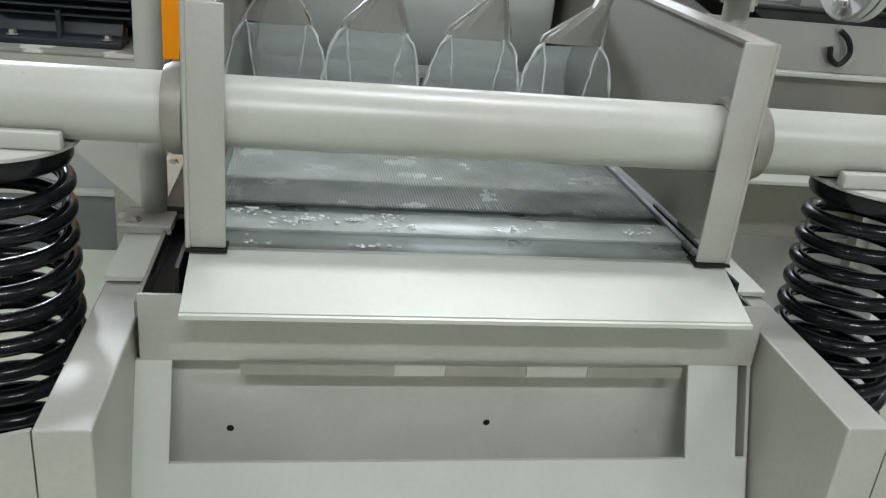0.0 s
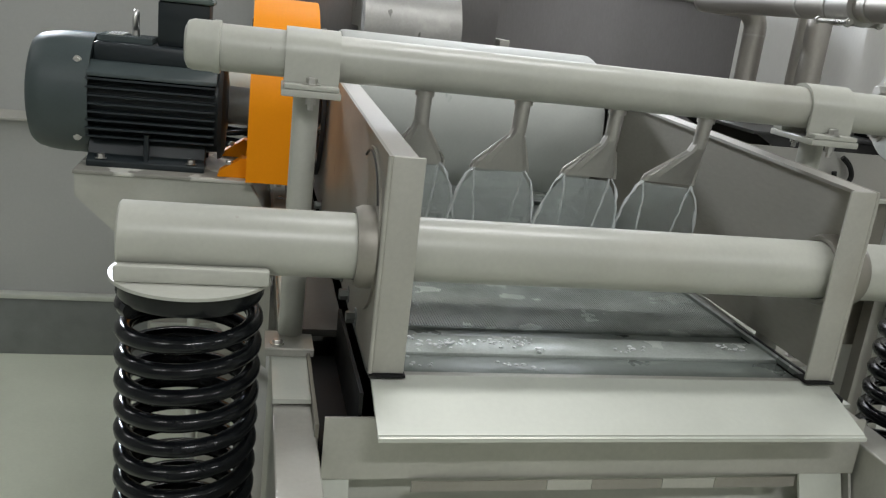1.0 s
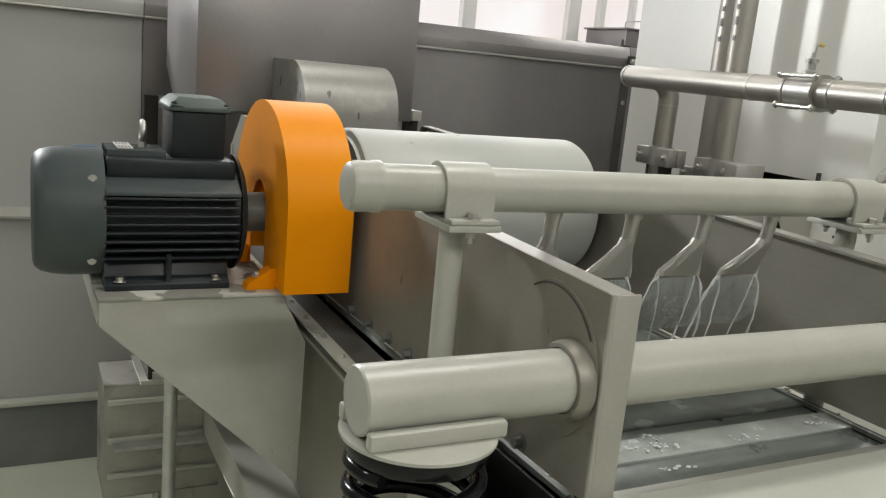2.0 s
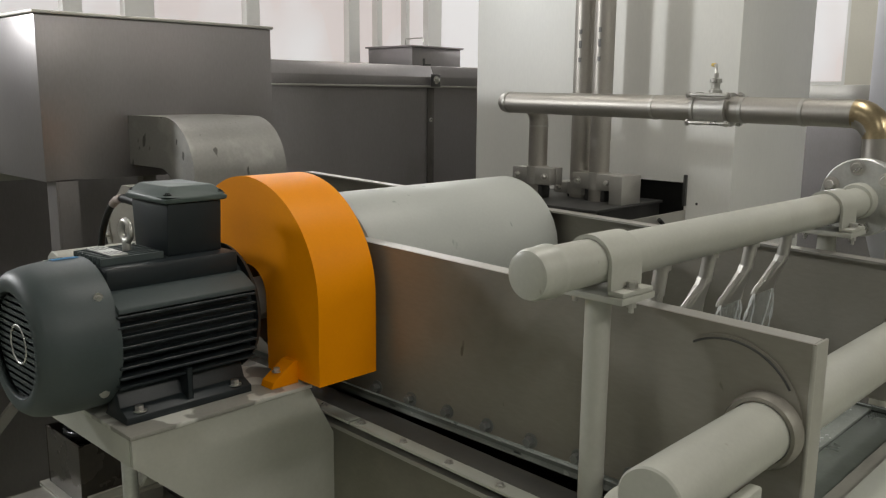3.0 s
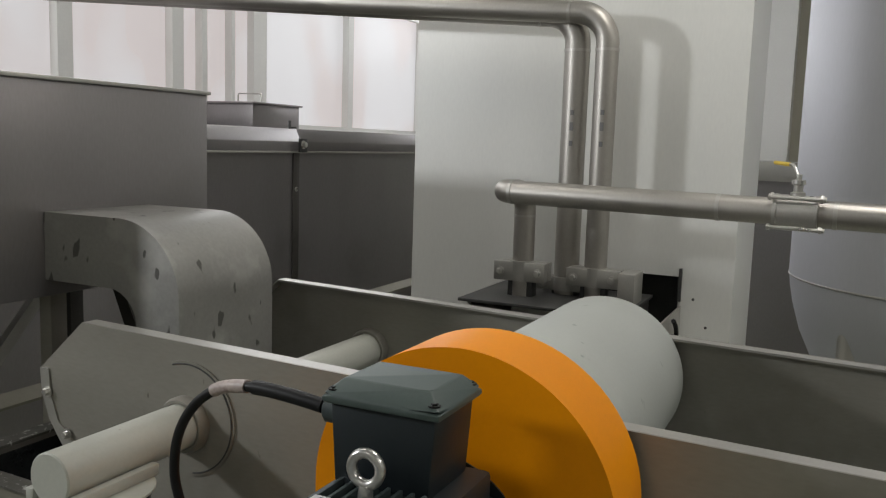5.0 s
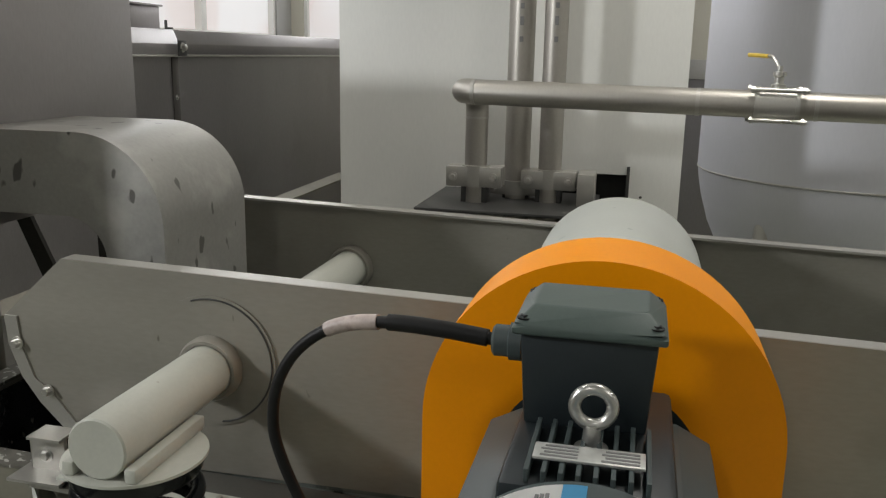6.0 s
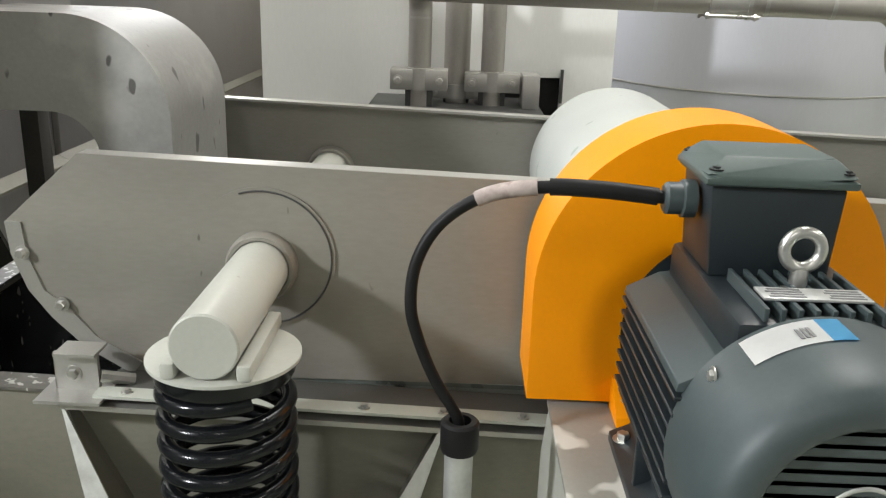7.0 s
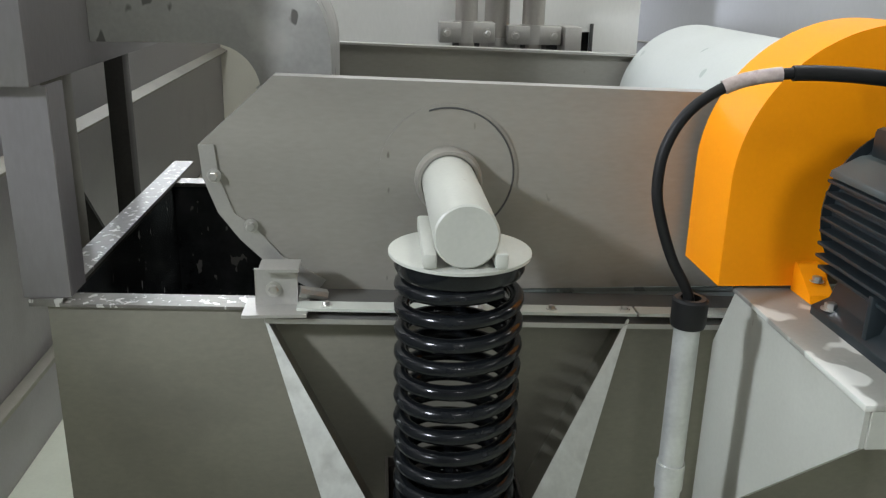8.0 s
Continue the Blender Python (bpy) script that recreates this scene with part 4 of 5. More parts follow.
# flange joint at the supply end
FX = 0.690
fl = part("flange", turn([(0.0001, 0), (0.104, 0), (0.108, 0.004), (0.108, 0.016), (0.0001, 0.016)], (FX, PY, PZ + 0.012), "x", 48), GALV, spray, "grey round pipe flange")
part("flange", turn([(0.0001, 0.020), (0.108, 0.020), (0.108, 0.036), (0.0001, 0.036)], (FX, PY, PZ + 0.012), "x", 48), GALV, spray)
part("gasket", turn([(0.0001, 0.0162), (0.090, 0.0162), (0.090, 0.0198), (0.0001, 0.0198)], (FX, PY, PZ + 0.012), "x", 40), RUBBER, spray)
part("flange_hub", turn([(0.0001, 0), (0.050, 0), (0.050, -0.02), (0.046, -0.03), (0.0001, -0.03)], (FX, PY, PZ + 0.004), "x", 40), PAINT, spray)
for k in range(6):
    a = radians(60 * k + 22)
    p = (FX, PY + 0.084 * math.cos(a), PZ + 0.012 + 0.084 * math.sin(a))
    bolt(p, "-x", 0.014, 0.016, "flange_bolt", fl)

spray.matrix_world = pose(0, PY + 0.028, PZ, 0, 0, -1.5)

# water leaving the nozzles
for i, x in enumerate([p + q for p, q in zip(NOZ, LEAN)]):
    PW = PY + 0.028 - 0.026 * x
    w = root("water_fan", (x, PW + 0.04, 1.325), "thin fan of water falling from a nozzle", "water", "water fans")
    bm = bmesh.new()
    rows_ = []
    for k in range(9):
        t = k / 8
        z = 1.322 - 0.13 * t
        hw = 0.050 + 0.042 * math.sin(t * 2.2)
        rows_.append([bm.verts.new((x + hw * (j / 6 - 1), PW + 0.038 + 0.05 * t * t + 0.0007 * math.sin(j * 2.1 + k), z)) for j in range(13)])
    for a, b in zip(rows_, rows_[1:]):
        for j in range(12):
            bm.faces.new((a[j], a[j + 1], b[j + 1], b[j]))
    bmesh.ops.solidify(bm, geom=bm.faces[:], thickness=0.0012)
    o = part("sheet", bm, WATER, w, "clear water sheet")
    for q in (-1, 1):
        for inner in (0, 1):
            rng = random.Random(7 * i + q + 40 * inner)
            pts, rad = [], []
            for k in range(15):
                t = k / 14
                hw = 0.053 + 0.042 * math.sin(min(1.0, t * 1.1) * 1.6) if not inner else 0.051 - 0.022 * t
                pts.append((x + q * hw + rng.uniform(-0.002, 0.002), PW + 0.038 + 0.05 * t * t, 1.327 + 0.014 * math.sin(min(t * 5, math.pi)) * (1 - inner) - 0.15 * t - 0.05 * t * t))
                rad.append((0.0025 if not inner else 0.0014) + rng.uniform(-0.0012, 0.0015))
            part("edge_stream", sweep(pts, rad, 8), FOAM, w, "white stream at the edge")
# foam and droplets jumping on the deck
rng = random.Random(3)
SPLASH = []
for c in range(14):
    cx, cy = rng.uniform(-0.36, 0.36), rng.choice((0.160, 0.180, 0.205, 0.09))
    s = root("splash", (cx, cy, 1.031 if cy > 0.11 else 1.026), "white water splash on the wet deck", "water", "splashes on the deck")
    bm = bmesh.new()
    for k in range(rng.randint(5, 11)):
        dx, dy, dz, rr = rng.gauss(0, 0.022), rng.gauss(0, 0.007), abs(rng.gauss(0, 0.003)), rng.uniform(0.0015, 0.0042)
        own = bmesh.new()
        bmesh.ops.create_icosphere(own, subdivisions=1, radius=rr)
        for v in own.verts:
            v.co = (cx + dx + v.co.x * rng.uniform(1.0, 1.8), cy + dy + v.co.y, (1.031 if cy > 0.11 else 1.026) + dz + rr * 0.6 + v.co.z * 0.7)
        bm = join(bm, own)
    tagged(part("splash_foam", bm, FOAM, s), kind="stuff")
    SPLASH.append(s)

# ---- supply pipe with its valve ----
sup = root("supply_pipe", (0.95, 1.2, 1.76), "polished stainless supply pipe with a ball valve", "pipe")
A0, A1 = Vector((0.885, 0.400, 1.742)), Vector((1.030, 1.895, 1.757))
path = rounded([(FX + 0.036, PY, PZ + 0.012), (0.880, 0.330, PZ + 0.03), (0.880, 0.335, 1.742), A1, (1.275, 1.872, 1.752), (1.275, 1.872, 1.30)], 0.085, 12)
part("run", sweep(path, 0.0425, 28), PIPE, sup)


def along(k, z=0):
    return A0.lerp(A1, k) + Vector((0, 0, z))


el = rounded([(0.880, 0.335, 1.60), (0.880, 0.335, 1.742), along(0.10)], 0.085, 12)
part("elbow", sweep(el[1:-1], 0.0435, 28), WELD, sup, "heat-tinted welded elbow")
for k in (0.105, 0.24, 0.47, 0.96):
    p, q = along(k - 0.004), along(k + 0.004)
    part("weld_seam", sweep([p, q], 0.0440, 28), SHEET, sup)
part("weld_seam", rod((1.275, 1.872, 1.648), (1.275, 1.872, 1.656), 0.0440, 28), SHEET, sup)
# three-piece ball valve
V0, V1 = along(0.280), along(0.350)
valve = part("valve_body", sweep([V0, V1], 0.052, 28), SHEET, sup, "three-piece steel ball valve")
for v, sgn in ((V0, -1), (V1, 1)):
    dirv = (V1 - V0).normalized()
    part("valve_end", sweep([v, v + dirv * sgn * 0.012], 0.056, 28), SHEET, valve)
for sx in (-1, 1):
    for sz in (-1, 1):
        off = Vector((sx * 0.046, 0, sz * 0.046))
        part("valve_bolt", sweep([along(0.260) + off, along(0.370) + off], 0.0065, 10), BOLT, valve)
        for k in (0.265, 0.363):
            part("valve_nut", sweep([along(k) + off, along(k + 0.006) + off], 0.011, 6), BOLT, valve)
vm = along(0.315)
part("valve_stem", turn([(0.0001, 0.04), (0.022, 0.04), (0.022, 0.062), (0.014, 0.066), (0.014, 0.085), (0.020, 0.088), (0.020, 0.100), (0.008, 0.102), (0.008, 0.118), (0.0001, 0.118)],
     vm, "z", 16), BOLT, valve)
part("lever", sweep([vm + Vector((0, 0.0, 0.105)), vm + Vector((0.02, 0.012, 0.132)), vm + Vector((0.035, 0.021, 0.146)), vm + Vector((0.13, 0.08, 0.150))], 0.005, 8), BOLT, valve)
part("lever_sleeve", sweep([vm + Vector((0.05, 0.031, 0.1466)), vm + Vector((0.13, 0.08, 0.150))], 0.0065, 8), YELLOW, valve, "yellow lever sleeve")

# ---- tower, wall shelf, risers ----
CX, CY0, CY1 = 1.600, 1.105, 2.532
tower = root("clad_tower", (1.98, 1.82, FLOOR), "tall pale sheet-clad tower with a dark cut-out", "tower")
HZ0, HZ1, HY0, HY1 = 1.20, 1.418, 1.315, 1.66
for y0, y1, z0, z1 in ((CY0, HY0, FLOOR, CEIL), (HY1, CY1, FLOOR, CEIL), (HY0, HY1, FLOOR, HZ0), (HY0, HY1, HZ1, CEIL)):
    part("front_cladding", box(CX, CX + 0.012, y0, y1, z0, z1), COLUMN, tower, "", False)
part("side_cladding", box(CX + 0.012, 2.36, CY0, CY0 + 0.012, FLOOR, CEIL), COLUMN, tower, "", False)
part("side_cladding", box(CX + 0.012, 2.36, CY1 - 0.012, CY1, FLOOR, CEIL), COLUMN, tower, "", False)
part("back_cladding", box(2.348, 2.36, CY0 + 0.012, CY1 - 0.012, FLOOR, CEIL), COLUMN, tower, "", False)
# dark back sheet, its colour gives the hole its shade
part("cutout_box", box(CX + 0.10, CX + 0.11, HY0 - 0.05, HY1 + 0.05, HZ0 - 0.05, HZ1 + 0.05), DARK, tower, "", False)
part("cutout_angle", box(CX - 0.016, CX - 0.001, HY0 - 0.012, HY0, HZ1 - 0.10, HZ1 + 0.035), DARKPLATE, tower, "", False)
for y, z in ((1.20, 1.22), (1.255, 1.33)):
    part("rivet", turn([(0.0001, 0), (0.006, 0), (0.0001, -0.004)], (CX, y, z), "x", 10), DARKPLATE, tower)

shelf = root("pipe_shelf", (1.35, 1.75, 1.31), "dark steel shelf with pipe clamps on the tower", "shelf")
part("plate", box(1.07, 1.595, 1.415, 2.06, 1.322, 1.334, 0.002), DARKPLATE, shelf)
for y in (1.43, 2.03):
    part("bracket", prism([(1.10, 1.322), (1.595, 1.322), (1.595, 1.05)], "y", y, y + 0.012), DARKPLATE, shelf, "", False)


def pipe_clamp(x, y, r, z0, z1, name):
    c = root(name, (x, y, z0), "bolted steel pipe clamp on the shelf", "pipe clamp", "clamps on the shelf")
    for q in (-1, 1):
        x0, x1 = (x - 0.048, x - 0.004) if q < 0 else (x + 0.004, x + 0.048)
        part("jaw", prism([(x0 if q < 0 else x1, y - r - 0.062), (x0 if q < 0 else x1, y + r + 0.062), (x1 if q < 0 else x0, y + r + 0.062), (x1 if q < 0 else x0, y - r - 0.062)],
             "z", z0, z1, 0.003), SHEET, c)
    part("band", turn([(r, 0), (r + 0.010, 0), (r + 0.010, z1 - z0 + 0.004), (r, z1 - z0 + 0.004), (r, 0)], (x, y, z0), "z", 28), SHEET, c)
    for q in (-1, 1):
        bolt((x - 0.048, y + q * (r + 0.034), (z0 + z1) / 2), "-x", 0.011, 0.018, "clamp_bolt", c)
    return c


pipe_clamp(1.275, 1.872, 0.0430, 1.395, 1.470, "pipe_clamp")
pipe_clamp(1.42, 1.735, 0.051, 1.350, 1.400, "pipe_clamp")
pipe_clamp(1.36, 1.60, 0.042, 1.385, 1.455, "pipe_clamp")
for x, y, z in ((1.275, 1.872, 1.395), (1.42, 1.735, 1.350), (1.36, 1.60, 1.385)):
    o = tagged(part("clamp_post", box(x - 0.03, x + 0.03, y - 0.05, y + 0.05, 1.334, z, 0.002), DARKPLATE), "dark steel clamp post on the shelf", "clamp post", "clamp posts")
tagged(part("angle_block", box(1.27, 1.42, 1.425, 1.488, 1.334, 1.456, 0.003), SHEET), "bright bent steel angle block on the shelf", "angle block")
for x, y, r, zt in ((1.42, 1.735, 0.050, 2.438), (1.36, 1.60, 0.044, 2.432)):
    rp = root("riser_pipe", (x, y, 1.12), "polished stainless riser pipe that bends under the ceiling", "pipe", "riser pipes on the tower")
    part("run", sweep(rounded([(x, y, 1.12), (x, y, zt), (x - 0.17, 5.25, zt + 0.25)], 0.12, 12), r, 28), PIPE, rp)
    part("weld_seam", rod((x, y, zt - 0.14), (x, y, zt - 0.13), r + 0.002, 28), SHEET, rp)
    part("weld_seam", rod((x - 0.007, y + 0.145, zt + 0.0103), (x - 0.0075, y + 0.155, zt + 0.011), r + 0.002, 28), SHEET, rp)
    for k in range(3):
        part("stencil_mark", box(x - r - 0.0006, x - r + 0.004, y - 0.012, y + 0.002, 1.93 + k * 0.06, 1.95 + k * 0.06 + 0.012 * (k % 2)), PRINT, rp, "", False)

# ---- tall round vessel and the far tank ----
VX, VY, VZ = 2.87, 0.16, 1.32
ves = root("round_vessel", (VX, VY, FLOOR), "tall brushed steel round vessel with a conical bottom on legs", "vessel")
part("shell", turn([(0.0001, 0), (0.795, 0), (0.80, 0.004), (0.80, CEIL - VZ - 0.32), (0.79, CEIL - VZ - 0.30), (0.0001, CEIL - VZ - 0.30)], (VX, VY, VZ), "z", 96), SILVER, ves)
part("weld_seam", turn([(0.799, -0.005), (0.803, -0.002), (0.803, 0.003), (0.799, 0.006)], (VX, VY, VZ), "z", 96), SHEET, ves)
part("cone", turn([(0.0001, -1.20), (0.08, -1.20), (0.10, -1.17), (0.40, -0.84), (0.55, -0.62), (0.66, -0.44), (0.73, -0.29), (0.772, -0.15), (0.790, -0.06), (0.797, -0.0065), (0.0001, -0.0065)], (VX, VY, VZ), "z", 96), SILVER, ves, "steel cone bottom")
for k in range(4):
    a = radians(45 + 90 * k)
    lx, ly = VX + 0.70 * math.cos(a), VY + 0.70 * math.sin(a)
    part("leg", rod((lx, ly, FLOOR), (lx, ly, VZ - 0.03), 0.055, 20), SHEET, ves)

ft = root("settling_tank", (1.0, 4.6, FLOOR), "long dark steel settling tank with a capped rim along the windows", "tank")
TF, TX0, TX1, TJ = 3.93, X0 + 0.01, X1 - 0.01, 2.66
# the west section has paler tones than the rest of the tank
for x0, x1 in ((TX0, -0.602), (-0.598, TJ - 0.002), (TJ + 0.002, TX1)):
    skin = WALLM if x1 < 0 else TANKM
    part("front_sheet", box(x0, x1, TF, TF + 0.008, FLOOR, 1.83), skin, ft, "pale grey front sheet" if x1 < 0 else "", False)
    part("rim_band", prism([(TF - 0.040, 1.846), (TF - 0.040, 1.905), (TF - 0.006, 1.985), (TF + 0.010, 1.985), (TF + 0.010, 1.846)], "x", x0, x1, 0.003), skin, ft)
    part("rim_lip", box(x0, x1, TF - 0.052, TF + 0.002, 1.832, 1.845, 0.002), SHEET, ft)
    part("stiffener", prism([(TF - 0.075, 0.752), (TF - 0.075, 0.764), (TF - 0.001, 0.800), (TF - 0.001, 0.752)], "x", x0, x1), FRAME if x1 < 0 else TANKSIDE, ft, "", False)
    part("ledge", box(x0, x1, TF - 0.070, TF - 0.001, -0.300, -0.270, 0.006), LIP if x1 < 0 else TANKSIDE, ft, "capping over the kick panel")
    part("kick_panel", box(x0, x1, TF - 0.045, TF - 0.001, FLOOR, -0.3005, 0.004), HUBM if x1 < 0 else TANKM, ft)
part("cover", box(TX0, TX1, TF + 0.011, Y1 - 0.002, 1.962, 1.974), TANKM, ft, "", False)
for x in (TX0, TX1 - 0.008):
    part("end_wall", box(x, x + 0.008, TF + 0.009, Y1 - 0.002, FLOOR, 1.961), TANKM, ft, "", False)
part("joint_plate", box(TJ - 0.045, TJ + 0.045, TF - 0.060, TF - 0.0525, 1.838, 1.925, 0.002), DARKPLATE, ft)
bolt((TJ, TF - 0.060, 1.885), "-y", 0.018, 0.022, "joint_bolt", ft)
part("joint_strip", box(TJ - 0.035, TJ + 0.035, TF - 0.007, TF - 0.001, 0.802, 1.831, 0.002), STREAK, ft, "dark streaked joint strip")
bolt((TJ, TF - 0.007, 1.60), "-y", 0.010, 0.010, "joint_bolt", ft)
part("joint_tab", prism([(TJ - 0.07, 1.985), (TJ - 0.07, 2.035), (TJ - 0.058, 2.035), (TJ - 0.058, 1.997), (TJ, 1.997), (TJ, 1.985)], "y", TF - 0.004, TF + 0.008), DARKPLATE, ft, "", False)
cb = root("cover_box", (3.5, 4.98, 1.974), "grey sheet-steel box on the settling tank", "box")
part("body", box(3.23, 3.82, 4.71, 5.26, 1.975, 2.168, 0.003), TANKM, cb)
part("lid", box(3.21, 3.84, 4.69, 5.28, 2.1685, 2.183, 0.002), TANKM, cb)
part("handle", sweep(rounded([(3.45, 4.80, 2.183), (3.45, 4.80, 2.255), (3.45, 5.02, 2.255), (3.45, 5.02, 2.183)], 0.015, 5), 0.006, 8), BOLT, cb)
# side tank seen between tower and vessel
sd = root("side_tank", (4.6, 0.9, FLOOR), "dark steel tank with a pale rim behind the tower", "tank")
part("wall", box(4.3, 6.4, -0.6, 2.5, FLOOR, 1.86), TANKM, sd, "", False)
part("rim", box(4.24, 4.299, -0.6, 2.5, 1.74, 1.87, 0.004), SHEET, sd)

gd = root("green_door", (X1 - 0.05, 2.1, FLOOR), "green steel door in the beige wall", "door")
part("leaf", box(X1 - 0.05, X1 - 0.001, 2.06, 2.20, FLOOR, 2.35, 0.004), GREEN, gd)
part("frame", box(X1 - 0.06, X1 - 0.001, 2.201, 2.26, FLOOR, 2.40, 0.004), DARKPLATE, gd)
part("frame", box(X1 - 0.06, X1 - 0.001, 2.00, 2.059, FLOOR, 2.40, 0.004), DARKPLATE, gd)

# ---- head box and duct at the feed end ----
hb = root("head_box", (0, 3.1, 1.45), "grey sheet-steel head box on posts at the feed end", "head box")
part("body", prism([(2.80, 1.45), (2.80, 2.065), (3.60, 2.065), (3.60, 1.60), (3.35, 1.45)], "x", -0.525, 0.50, 0.003), TANKM, hb)
part("rim", box(-0.535, 0.51, 2.79, 3.61, 2.066, 2.078, 0.002), SHEET, hb)
bm = box(-0.495, -0.488, 2.785, 2.872, rim_z(2.83) + 0.014, 1.449, 0.001)
bm = box(-0.4875, -0.41, 2.785, 2.791, rim_z(2.83) + 0.014, 1.449, 0.001, bm)
part("channel_leg", box(-0.4875, -0.41, 2.866, 2.872, rim_z(2.83) + 0.014, 1.449, 0.001, bm), TANKM, hb, "grey folded channel leg on the tank rim", False)
for x, y in ((-0.632, 3.545), (0.545, 2.95), (0.545, 3.545)):
    part("post", box(x, x + 0.066, y, y + 0.055, FLOOR, 1.449, 0.003), DARKPOST, hb)
part("post", box(-0.09, -0.03, 2.90, 2.95, FLOOR, 1.449, 0.003), SHEET_B, hb)
part("side_brace", prism([(3.335, 1.35), (3.295, 1.39), (2.99, 0.72), (3.05, 0.68)], "x", 0.552, 0.570), DARKPOST, hb)
part("brace", sweep([(-0.57, 3.58, 0.2), (0.49, 3.58, 1.35)], 0.03, 4), SHEET, hb)
part("cross_beam", box(-0.577, 0.544, 3.55, 3.59, 1.39, 1.449), FRAME, hb, "", False)
for x in (0.57,):
    part("side_beam", box(x - 0.025, x + 0.025, 2.88, 3.60, 1.45, 1.50, 0.003), FRAME, hb)

duct = root("feed_duct", (0, 2.5, 1.06), "grey bent feed duct spattered with white residue", "duct")
R1, R0, DYF, DZT, DZI, DYI = 0.21, 0.10, 2.305, 1.695, 1.500, 2.455
outer = [(2.799, DZT)] + arc(DYF + R1, DZT - R1, R1, 90, 180, 24) + [(DYF, 1.06)]
inn = [(2.799, DZI)] + arc(DYI + R0, DZI - R0, R0, 90, 180, 16) + [(DYI, 1.06)]
outer = [p for p in outer if p[0] <= 2.80]
inn = [p for p in inn if p[0] <= 2.80]
for x in (-0.19, 0.209):
    part("cheek", prism(outer + inn[::-1], "x", x, x + 0.006), HOOD, duct, "", False)
part("outer_skin", prism(outer + [(p[0] + 0.004, p[1] - 0.002) for p in outer[::-1]], "x", -0.184, 0.209), HOOD, duct)
part("inner_skin", prism(inn + [(p[0] - 0.004, p[1] + 0.002) for p in inn[::-1]], "x", -0.184, 0.209), HOOD, duct)

# bench with odds and ends between the screen and the tower
sk = root("steel_bench", (1.25, 1.2, FLOOR), "grey steel bench with a pale lip beside the tower", "bench")
part("back_panel", box(0.80, 1.59, 1.300, 1.308, 1.155, 1.300), SHEET, sk, "", False)
part("lip", box(0.80, 1.59, 1.262, 1.299, 1.140, 1.154, 0.002), LIP, sk)
part("lower_panel", box(0.80, 1.59, 1.300, 1.308, 0.60, 1.139), SHEET_B, sk, "", False)
part("lower_shelf", box(0.80, 1.59, 0.98, 1.299, 0.88, 0.892, 0.002), LIP, sk)
for x in (0.80, 1.54):
    part("leg", box(x, x + 0.05, 1.20, 1.25, FLOOR, 0.879, 0.003), SHEET, sk)
for x, z, w, h_ in ((1.02, 1.03, 0.05, 0.07), (1.10, 1.00, 0.04, 0.06), (0.93, 0.99, 0.07, 0.08)):
    part("paper_tag", box(x, x + w, 1.296, 1.2995, z, z + h_), WHITE, sk, "white paper tag", False)
reel = root("hose_coil", (1.33, 1.15, 0.892), "dark hose coil lying on the bench shelf", "hose")
for k in range(3):
    part("turn", ring((1.33, 1.14, 0.907 + 0.028 * k), "z", 0.10, 0.0145, 28, 8), RUBBER, reel)


strap = root("hanging_strap", (1.36, 1.29, 1.165), "dark strap hanging at the bench panel", "strap")
part("loop", sweep(smooth_line([(1.34, 1.285, 1.285), (1.37, 1.280, 1.26), (1.385, 1.278, 1.22), (1.36, 1.280, 1.185), (1.33, 1.283, 1.20), (1.32, 1.284, 1.235)], 6), 0.009, 8), RUBBER, strap)


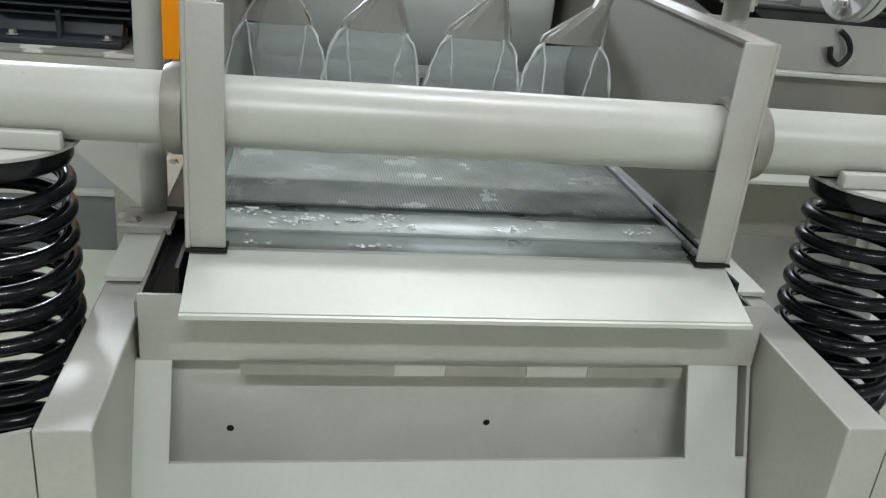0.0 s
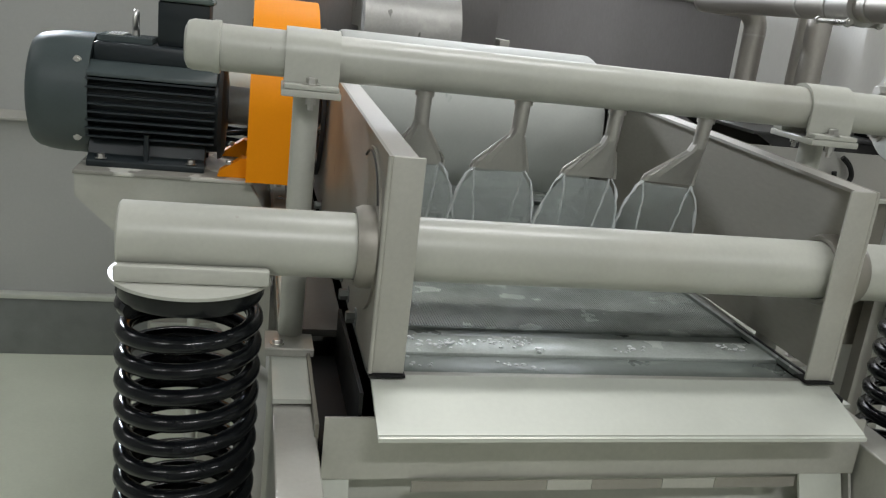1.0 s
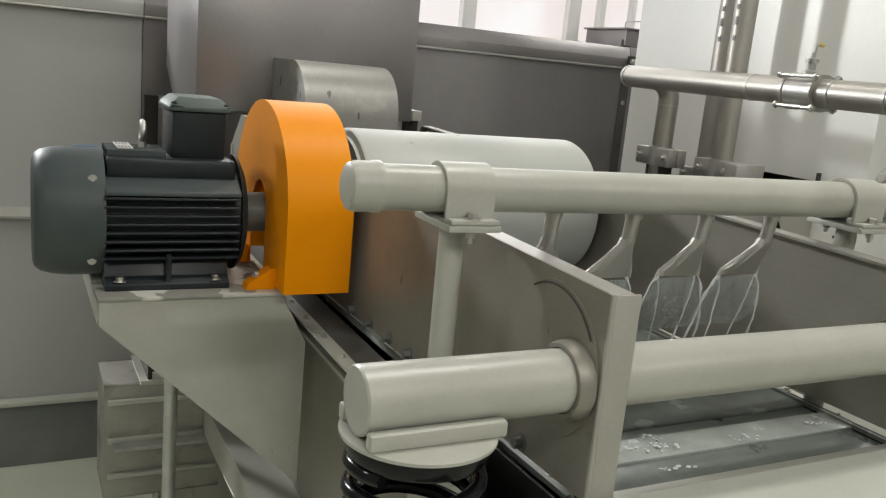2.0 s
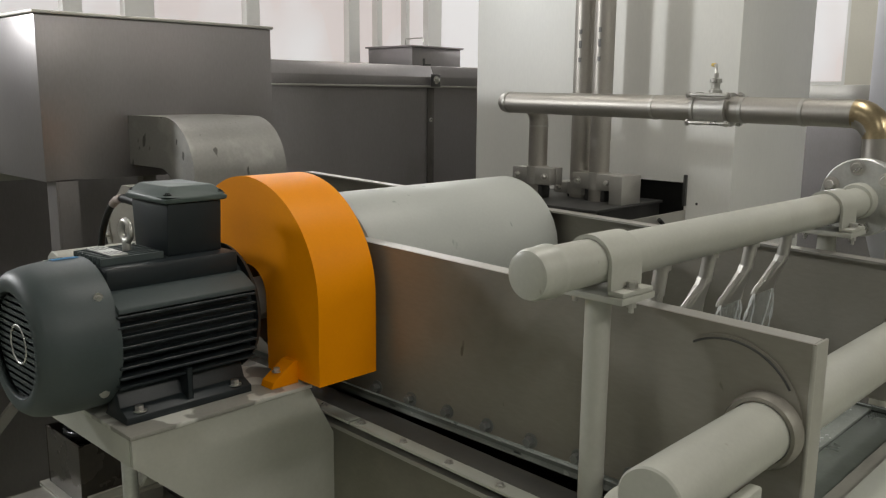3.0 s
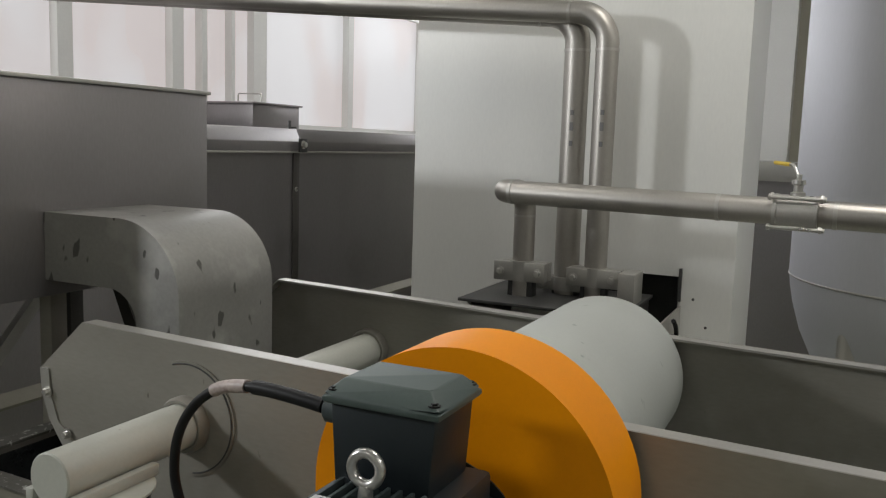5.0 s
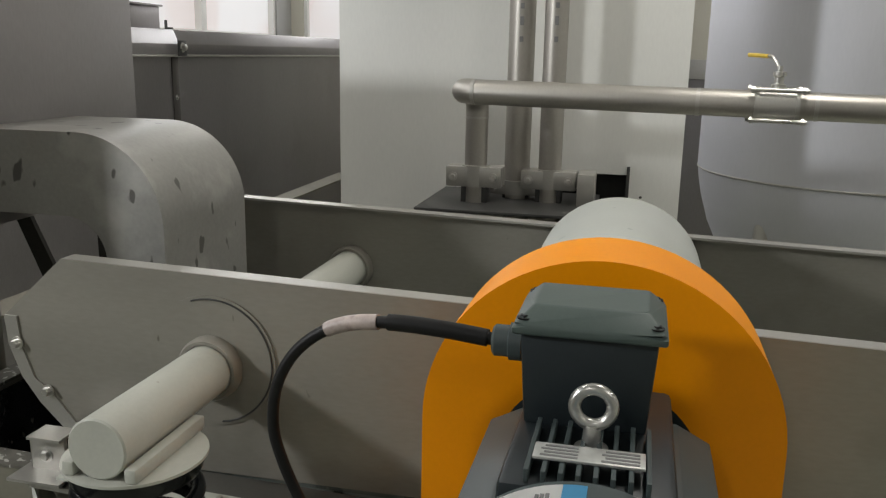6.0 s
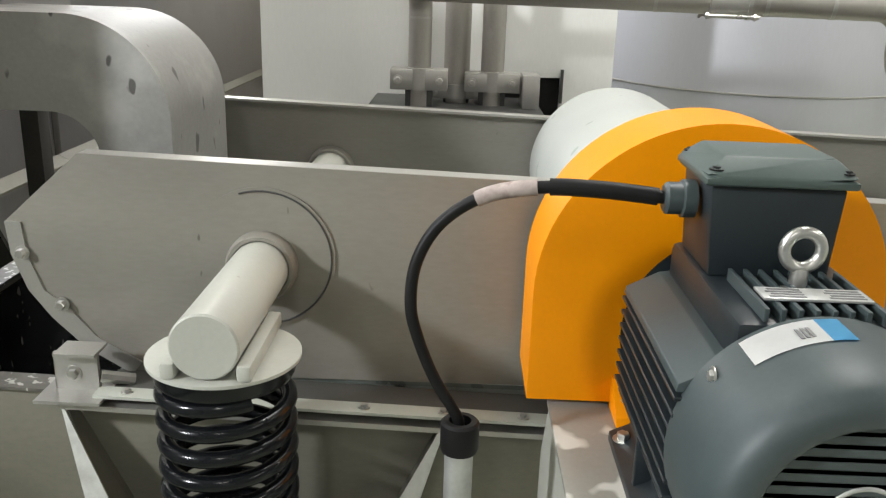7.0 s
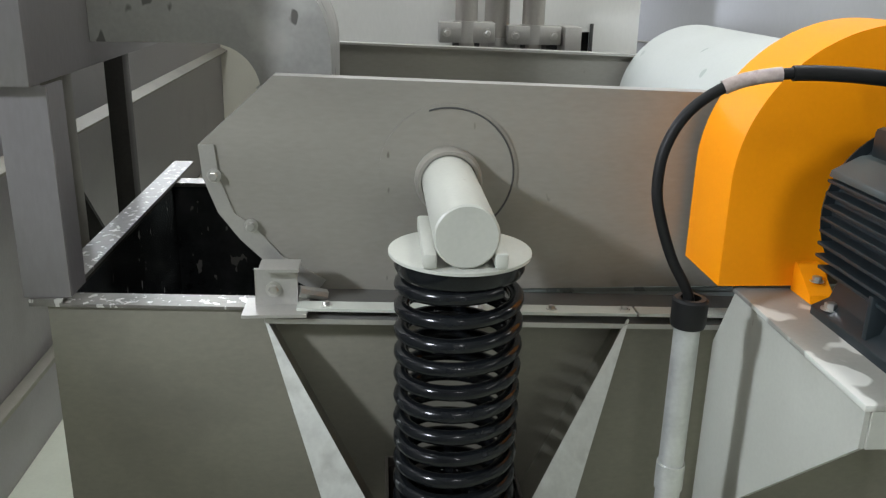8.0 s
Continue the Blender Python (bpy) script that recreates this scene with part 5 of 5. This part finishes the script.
# valve stand beyond the flange joint
vs = root("valve_stand", (1.56, -0.10, FLOOR), "dark valve stand with pale lever rods beside the vessel", "valve")
part("post", rod((1.56, -0.10, FLOOR), (1.56, -0.10, 1.62), 0.030, 16), DARKPLATE, vs)
part("base_plate", turn([(0.0001, 0), (0.10, 0), (0.10, 0.012), (0.0001, 0.012)], (1.56, -0.10, FLOOR), "z", 24), DARKPLATE, vs)
part("handwheel", ring((1.525, -0.10, 1.62), "x", 0.085, 0.016, 36, 10), RUBBER, vs, "black handwheel")
for k in range(3):
    a = radians(20 + 120 * k)
    part("spoke", rod((1.525, -0.10, 1.62), (1.525, -0.10 + 0.08 * math.cos(a), 1.62 + 0.08 * math.sin(a)), 0.010, 8), RUBBER, vs)
part("hub", rod((1.50, -0.10, 1.62), (1.56, -0.10, 1.62), 0.024, 16), RUBBER, vs)
for y0, z0, y1, z1 in ((-0.012, 1.585, -0.150, 1.775), (-0.085, 1.500, -0.190, 1.650)):
    part("lever_rod", rod((1.49, y0, z0), (1.49, y1, z1), 0.015, 14), PAINT, vs, "pale lever rod")
part("lever_link", rod((1.49, -0.060, 1.652), (1.52, -0.10, 1.62), 0.010, 8), PAINT, vs)
part("lever_link", rod((1.49, -0.125, 1.557), (1.52, -0.10, 1.62), 0.010, 8), PAINT, vs)


def motions():
    """The screen box shakes on its springs, the water fans sway a little, the splashes hop."""
    shakes = [(k / FPS, 0.0011 * math.cos(3.35 * k), 0.0022 * math.sin(3.35 * k)) for k in range(241)]
    home = screen.matrix_world.translation.copy()
    walk(screen, [(t, pose(home.x, home.y + dy, home.z + dz)) for t, dy, dz in shakes])
    for ob in [o for o in scene.objects if o.parent is not None and o.parent.name.startswith("coil_spring") and not o.name.startswith("lower_cup")]:
        p, share = ob.matrix_basis.translation.copy(), 0.5 if ob.name.startswith("coil") else 1.0
        walk(ob, [(t, pose(p.x, p.y + share * dy, p.z + share * dz)) for t, dy, dz in shakes])
    rng = random.Random(11)
    for ob in [o for o in scene.objects if o.parent is None and o.name.startswith("water_fan")]:
        p = ob.matrix_world.translation.copy()
        walk(ob, [(0.1 * k, pose(p.x + rng.uniform(-0.002, 0.002), p.y + rng.uniform(-0.002, 0.002), p.z + rng.uniform(-0.003, 0.0), rng.uniform(-3, 3), rng.uniform(-3, 3), rng.uniform(-4, 4)))
                  for k in range(81)])
    for ob in SPLASH:
        p = ob.matrix_world.translation.copy()
        walk(ob, [(0.1 * k, pose(p.x + rng.uniform(-0.006, 0.006), p.y + rng.uniform(-0.006, 0.006), p.z + rng.uniform(0.0, 0.004), 0, 0, rng.uniform(-25, 25))) for k in range(81)])


motions()
